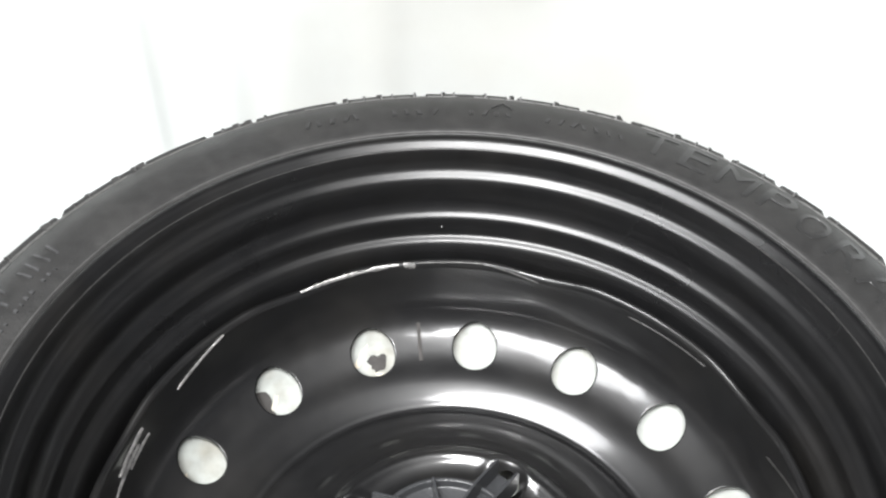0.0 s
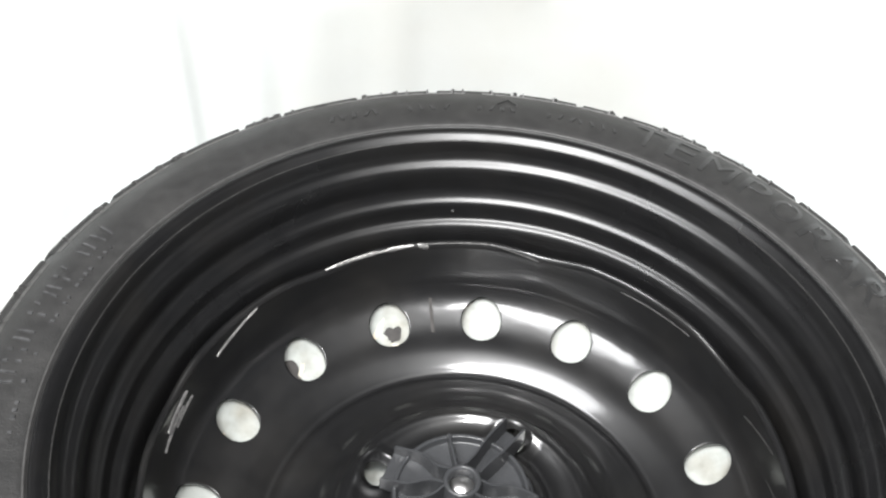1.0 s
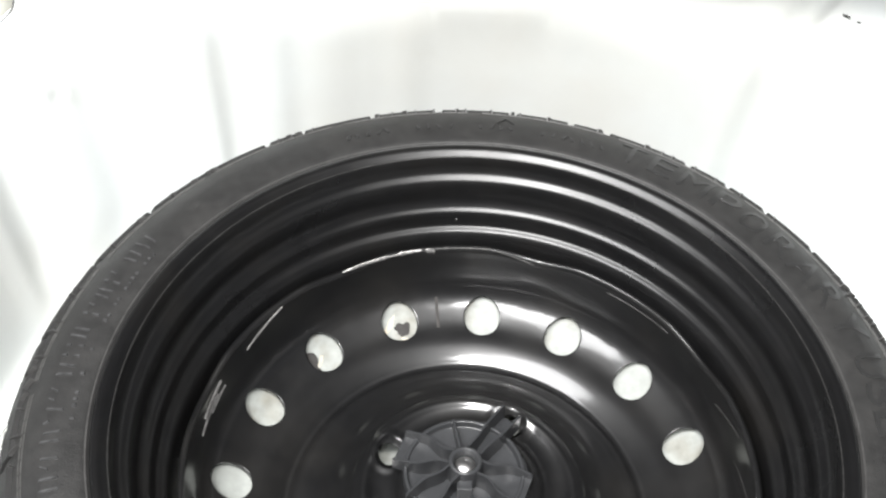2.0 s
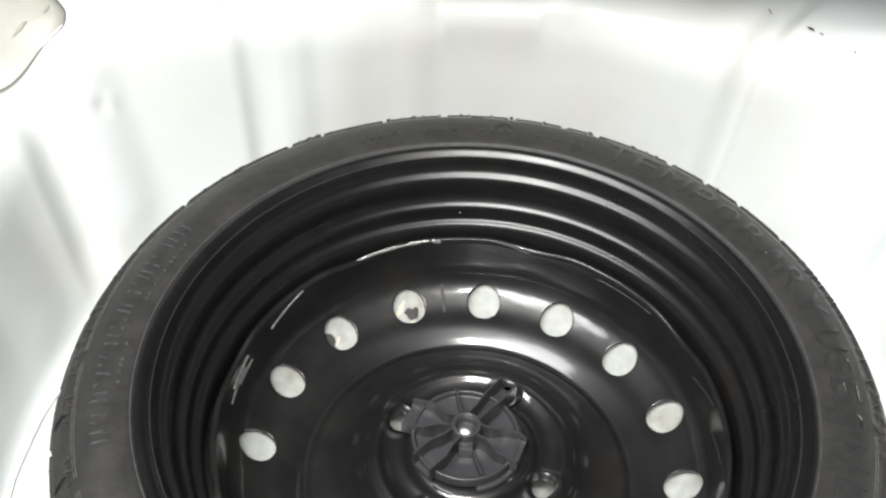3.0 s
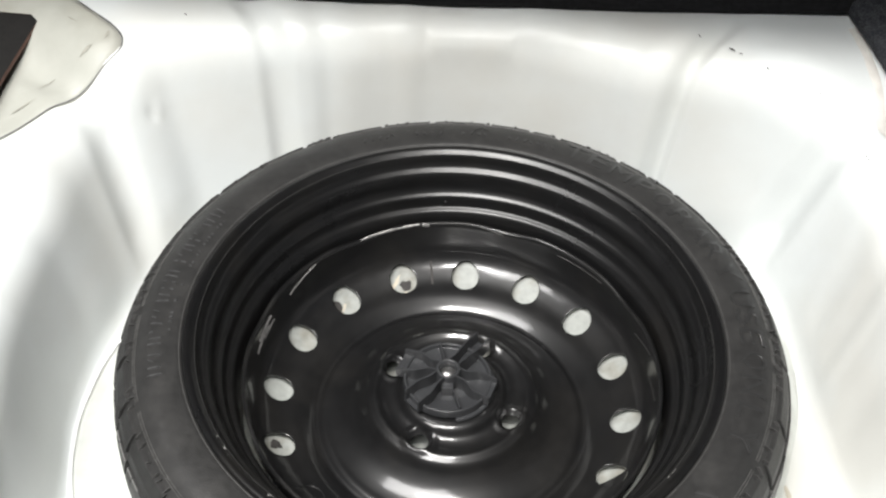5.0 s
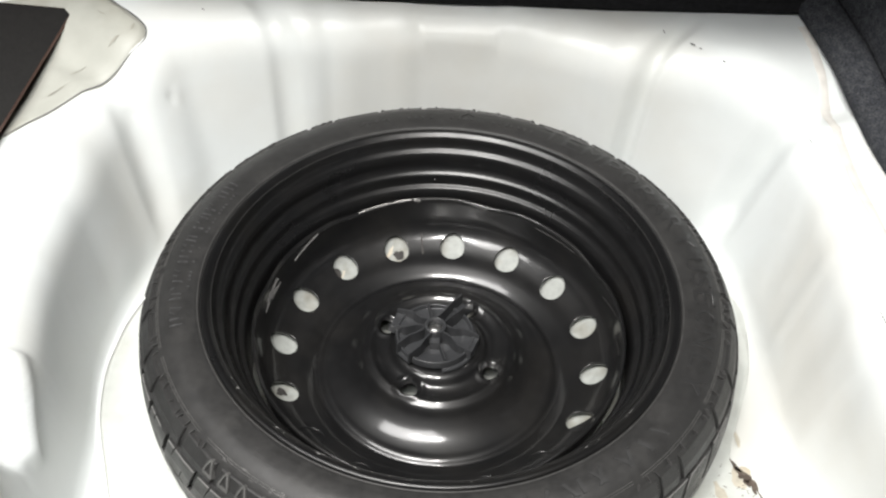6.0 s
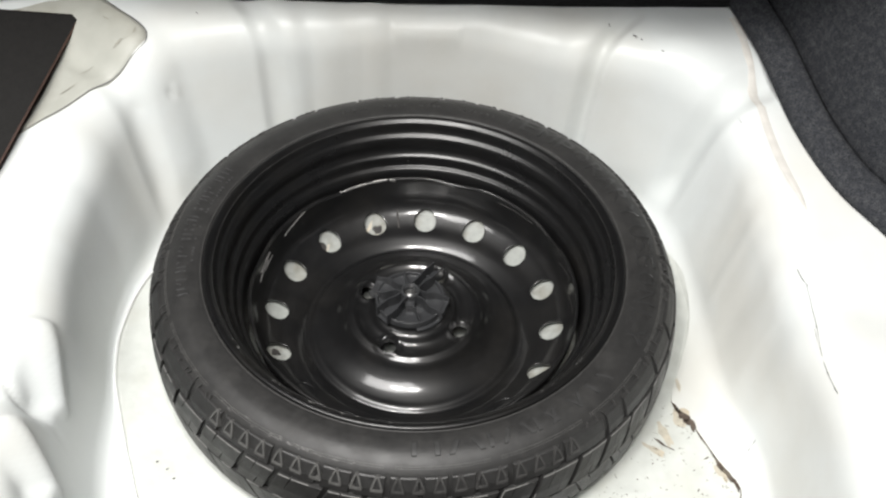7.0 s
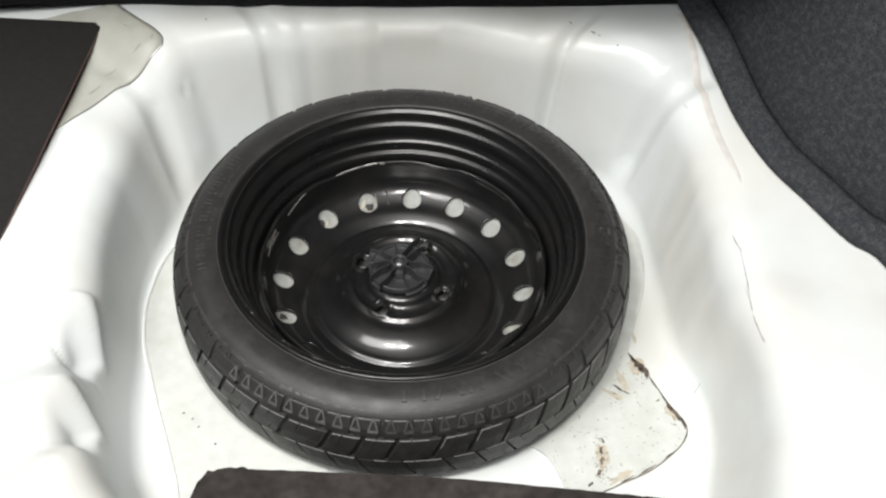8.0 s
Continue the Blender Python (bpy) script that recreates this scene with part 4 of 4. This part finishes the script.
for x, y, long, wide, turn, seed in ((-0.0450, 0.1330, 0.0075, 0.0022, 60, 2.3), (-0.0330, 0.1255, 0.0080, 0.0014, -15, 4.4), (-0.0990, 0.1010, 0.0090, 0.0030, 30, 6.1), (-0.0880, 0.1050, 0.0060, 0.0016, 80, 7.7),
                                    (-0.1290, 0.0560, 0.0070, 0.0018, 70, 9.2), (-0.1320, 0.0480, 0.0050, 0.0020, 20, 3.9)):
    blot(under, x, y, long, wide, turn, 0.0007, STAIN, seed, "bloom", lambda u, v: max(disc_height(math.hypot(u, v)) - 0.0100, 0.0112), 0.8)
# black fill just under the near vents, painted in for the shade beneath
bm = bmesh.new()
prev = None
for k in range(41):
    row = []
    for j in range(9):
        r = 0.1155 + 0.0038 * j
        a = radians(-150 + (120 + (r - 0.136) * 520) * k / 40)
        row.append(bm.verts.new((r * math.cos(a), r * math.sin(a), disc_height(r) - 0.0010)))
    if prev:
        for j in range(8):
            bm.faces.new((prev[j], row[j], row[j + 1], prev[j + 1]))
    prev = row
part("vent_shade", bm, RIM, under, "black fill under the near vents, in place of the shade below")
# scuffs and scratches on the ledges
for pts, w in ((((0.3465, -0.043), (0.3480, -0.054), (0.3510, -0.064)), 0.0010), (((0.3500, -0.062), (0.3495, -0.082), (0.3490, -0.098)), 0.0005), (((0.3490, -0.098), (0.3480, -0.120), (0.3478, -0.140)), 0.0008),
               (((0.3465, -0.112), (0.3470, -0.125), (0.3475, -0.138)), 0.0005), (((0.3480, -0.145), (0.3500, -0.162), (0.3525, -0.178)), 0.0010), (((0.310, -0.145), (0.313, -0.141), (0.317, -0.138)), 0.0004), (((0.3245, 0.1457), (0.3258, 0.1425), (0.3271, 0.1395)), 0.0005)):
    bm = bmesh.new()
    prev = None
    line = spline(pts, 8)
    for k, p in enumerate(line):
        q = line[min(k + 1, len(line) - 1)] - line[max(k - 1, 0)]
        n = Vector((-q.y, q.x)).normalized() * w * 0.6 * (0.15 + abs(noise.noise((p.x * 400, p.y * 400, 0))) * 1.3)
        row = [bm.verts.new((p.x + n.x * o, p.y + n.y * o, well_height(p.x, p.y) + 0.0022)) for o in (-1, 1)]
        if prev:
            bm.faces.new((prev[0], row[0], row[1], prev[1]))
        prev = row
    part("scratch", bm, DIRT, well)
for x, y, r in ((0.2043, 0.2566, 0.0024), (0.2286, 0.2374, 0.0036), (0.2350, 0.2330, 0.0020), (0.2551, 0.2184, 0.0020), (0.2952, 0.1972, 0.0014), (-0.2214, 0.2719, 0.0026)):
    blot(well, x, y, r, r * 0.28, -35, 0.0022, DIRT, x * 50, "speck")

# seam sealer beside the side trim
bm = bmesh.new()
prev = None
line = spline([(0.3365, 0.272), (0.3420, 0.240), (0.3460, 0.170), (0.3540, 0.104), (0.3640, 0.050), (0.3680, 0.025)], 8)
for k, p in enumerate(line):
    q = (line[min(k + 1, len(line) - 1)] - line[max(k - 1, 0)]).normalized()
    z, w = well_height(p.x, p.y), (0.0048 + 0.0010 * noise.noise((k * 0.3, 2, 0))) * min(1, (len(line) - k) / 12)
    row = [bm.verts.new((p.x - q.y * o * w, p.y + q.x * o * w, z + h)) for o, h in ((-1, 0.0001), (-0.5, 0.0009), (0.5, 0.0009), (1, 0.0001))]
    if prev:
        for i in range(3):
            bm.faces.new((prev[i], row[i], row[i + 1], prev[i + 1]))
    prev = row
part("seam_sealer", bm, SEALANT, well, "beige seam sealer bead")

# mat at the mouth of the well
bm = bmesh.new()
ring = [tuple(p)[:2] for p in spline([(-0.206, -0.262), (-0.197, -0.252), (-0.181, -0.247), (-0.160, -0.2475), (-0.148, -0.250), (-0.005, -0.2615), (0.10, -0.2745), (0.205, -0.290), (0.26, -0.298)], 14)]
ring = [(x, y + (0.0010 + 0.0030 * smoothstep(x, -0.14, -0.20)) * noise.noise((x * 150, 0, 0)) + 0.0007 * noise.noise((x * 500, 4, 0))) for x, y in ring] + [(0.25, -0.33), (0.0, -0.345), (-0.2, -0.33), (-0.215, -0.29)]
up = [bm.verts.new((x, y, 0.058)) for x, y in ring]
mid = [bm.verts.new((x * 1.004, y + 0.0015, 0.054)) for x, y in ring]
lo = [bm.verts.new((x * 1.004, y + 0.0015, 0.002)) for x, y in ring]
bm.faces.new(up)
for p, q in ((up, mid), (mid, lo)):
    for k in range(len(ring)):
        n = (k + 1) % len(ring)
        bm.faces.new((p[k], q[k], q[n], p[n]))
mat_ob = part("foam_mat", bm, FOAM, None, "", smooth=False)
mat_ob.location = (0, -0.006, 0)
tagged(mat_ob, "worn dark brown foam mat beside the spare tyre", "foam mat")

# ---- unseen shelf added over the boot's far end, shading the back ledge ----
bm = bmesh.new()
rim_top = [bm.verts.new((x, y, 0.63)) for x, y in ((-0.85, 0.085), (0.85, -0.055), (0.85, 0.64), (-0.85, 0.64))]
rim_low = [bm.verts.new((v.co.x, v.co.y, 0.61)) for v in rim_top]
bm.faces.new(rim_top), bm.faces.new(rim_low[::-1])
for k in range(4):
    bm.faces.new((rim_top[k], rim_low[k], rim_low[(k + 1) % 4], rim_top[(k + 1) % 4]))
bmesh.ops.bevel(bm, geom=bm.edges[:], offset=0.005, segments=2, affect="EDGES", profile=0.6)
tagged(part("unseen_shelf", bm, BLACK, smooth=False), "unseen black felt shelf, added to shade the back of the boot", "parcel shelf", kind="structure")

# ---- room that closes the place ----
bm = bmesh.new()
add_box(bm, pose(0, 0, -0.62), 9, 9, 0.1)
tagged(part("ground", bm, CONCRETE, smooth=False), "grey concrete garage floor", "floor", kind="structure")
for nm, m, sx, sy in (("wall_north", pose(0, 4.5, 1.2), 9, 0.1), ("wall_south", pose(0, -4.5, 1.2), 9, 0.1), ("wall_east", pose(4.5, 0, 1.2), 0.1, 9), ("wall_west", pose(-4.5, 0, 1.2), 0.1, 9)):
    bm = bmesh.new()
    add_box(bm, m, sx, sy, 3.6)
    tagged(part(nm, bm, ROOM, smooth=False), "plain grey painted garage wall", "wall", kind="structure")
bm = bmesh.new()
add_box(bm, pose(0, 0, 3.0), 9, 9, 0.1)
tagged(part("ceiling", bm, ROOM, smooth=False), "plain grey garage ceiling", "ceiling", kind="structure")
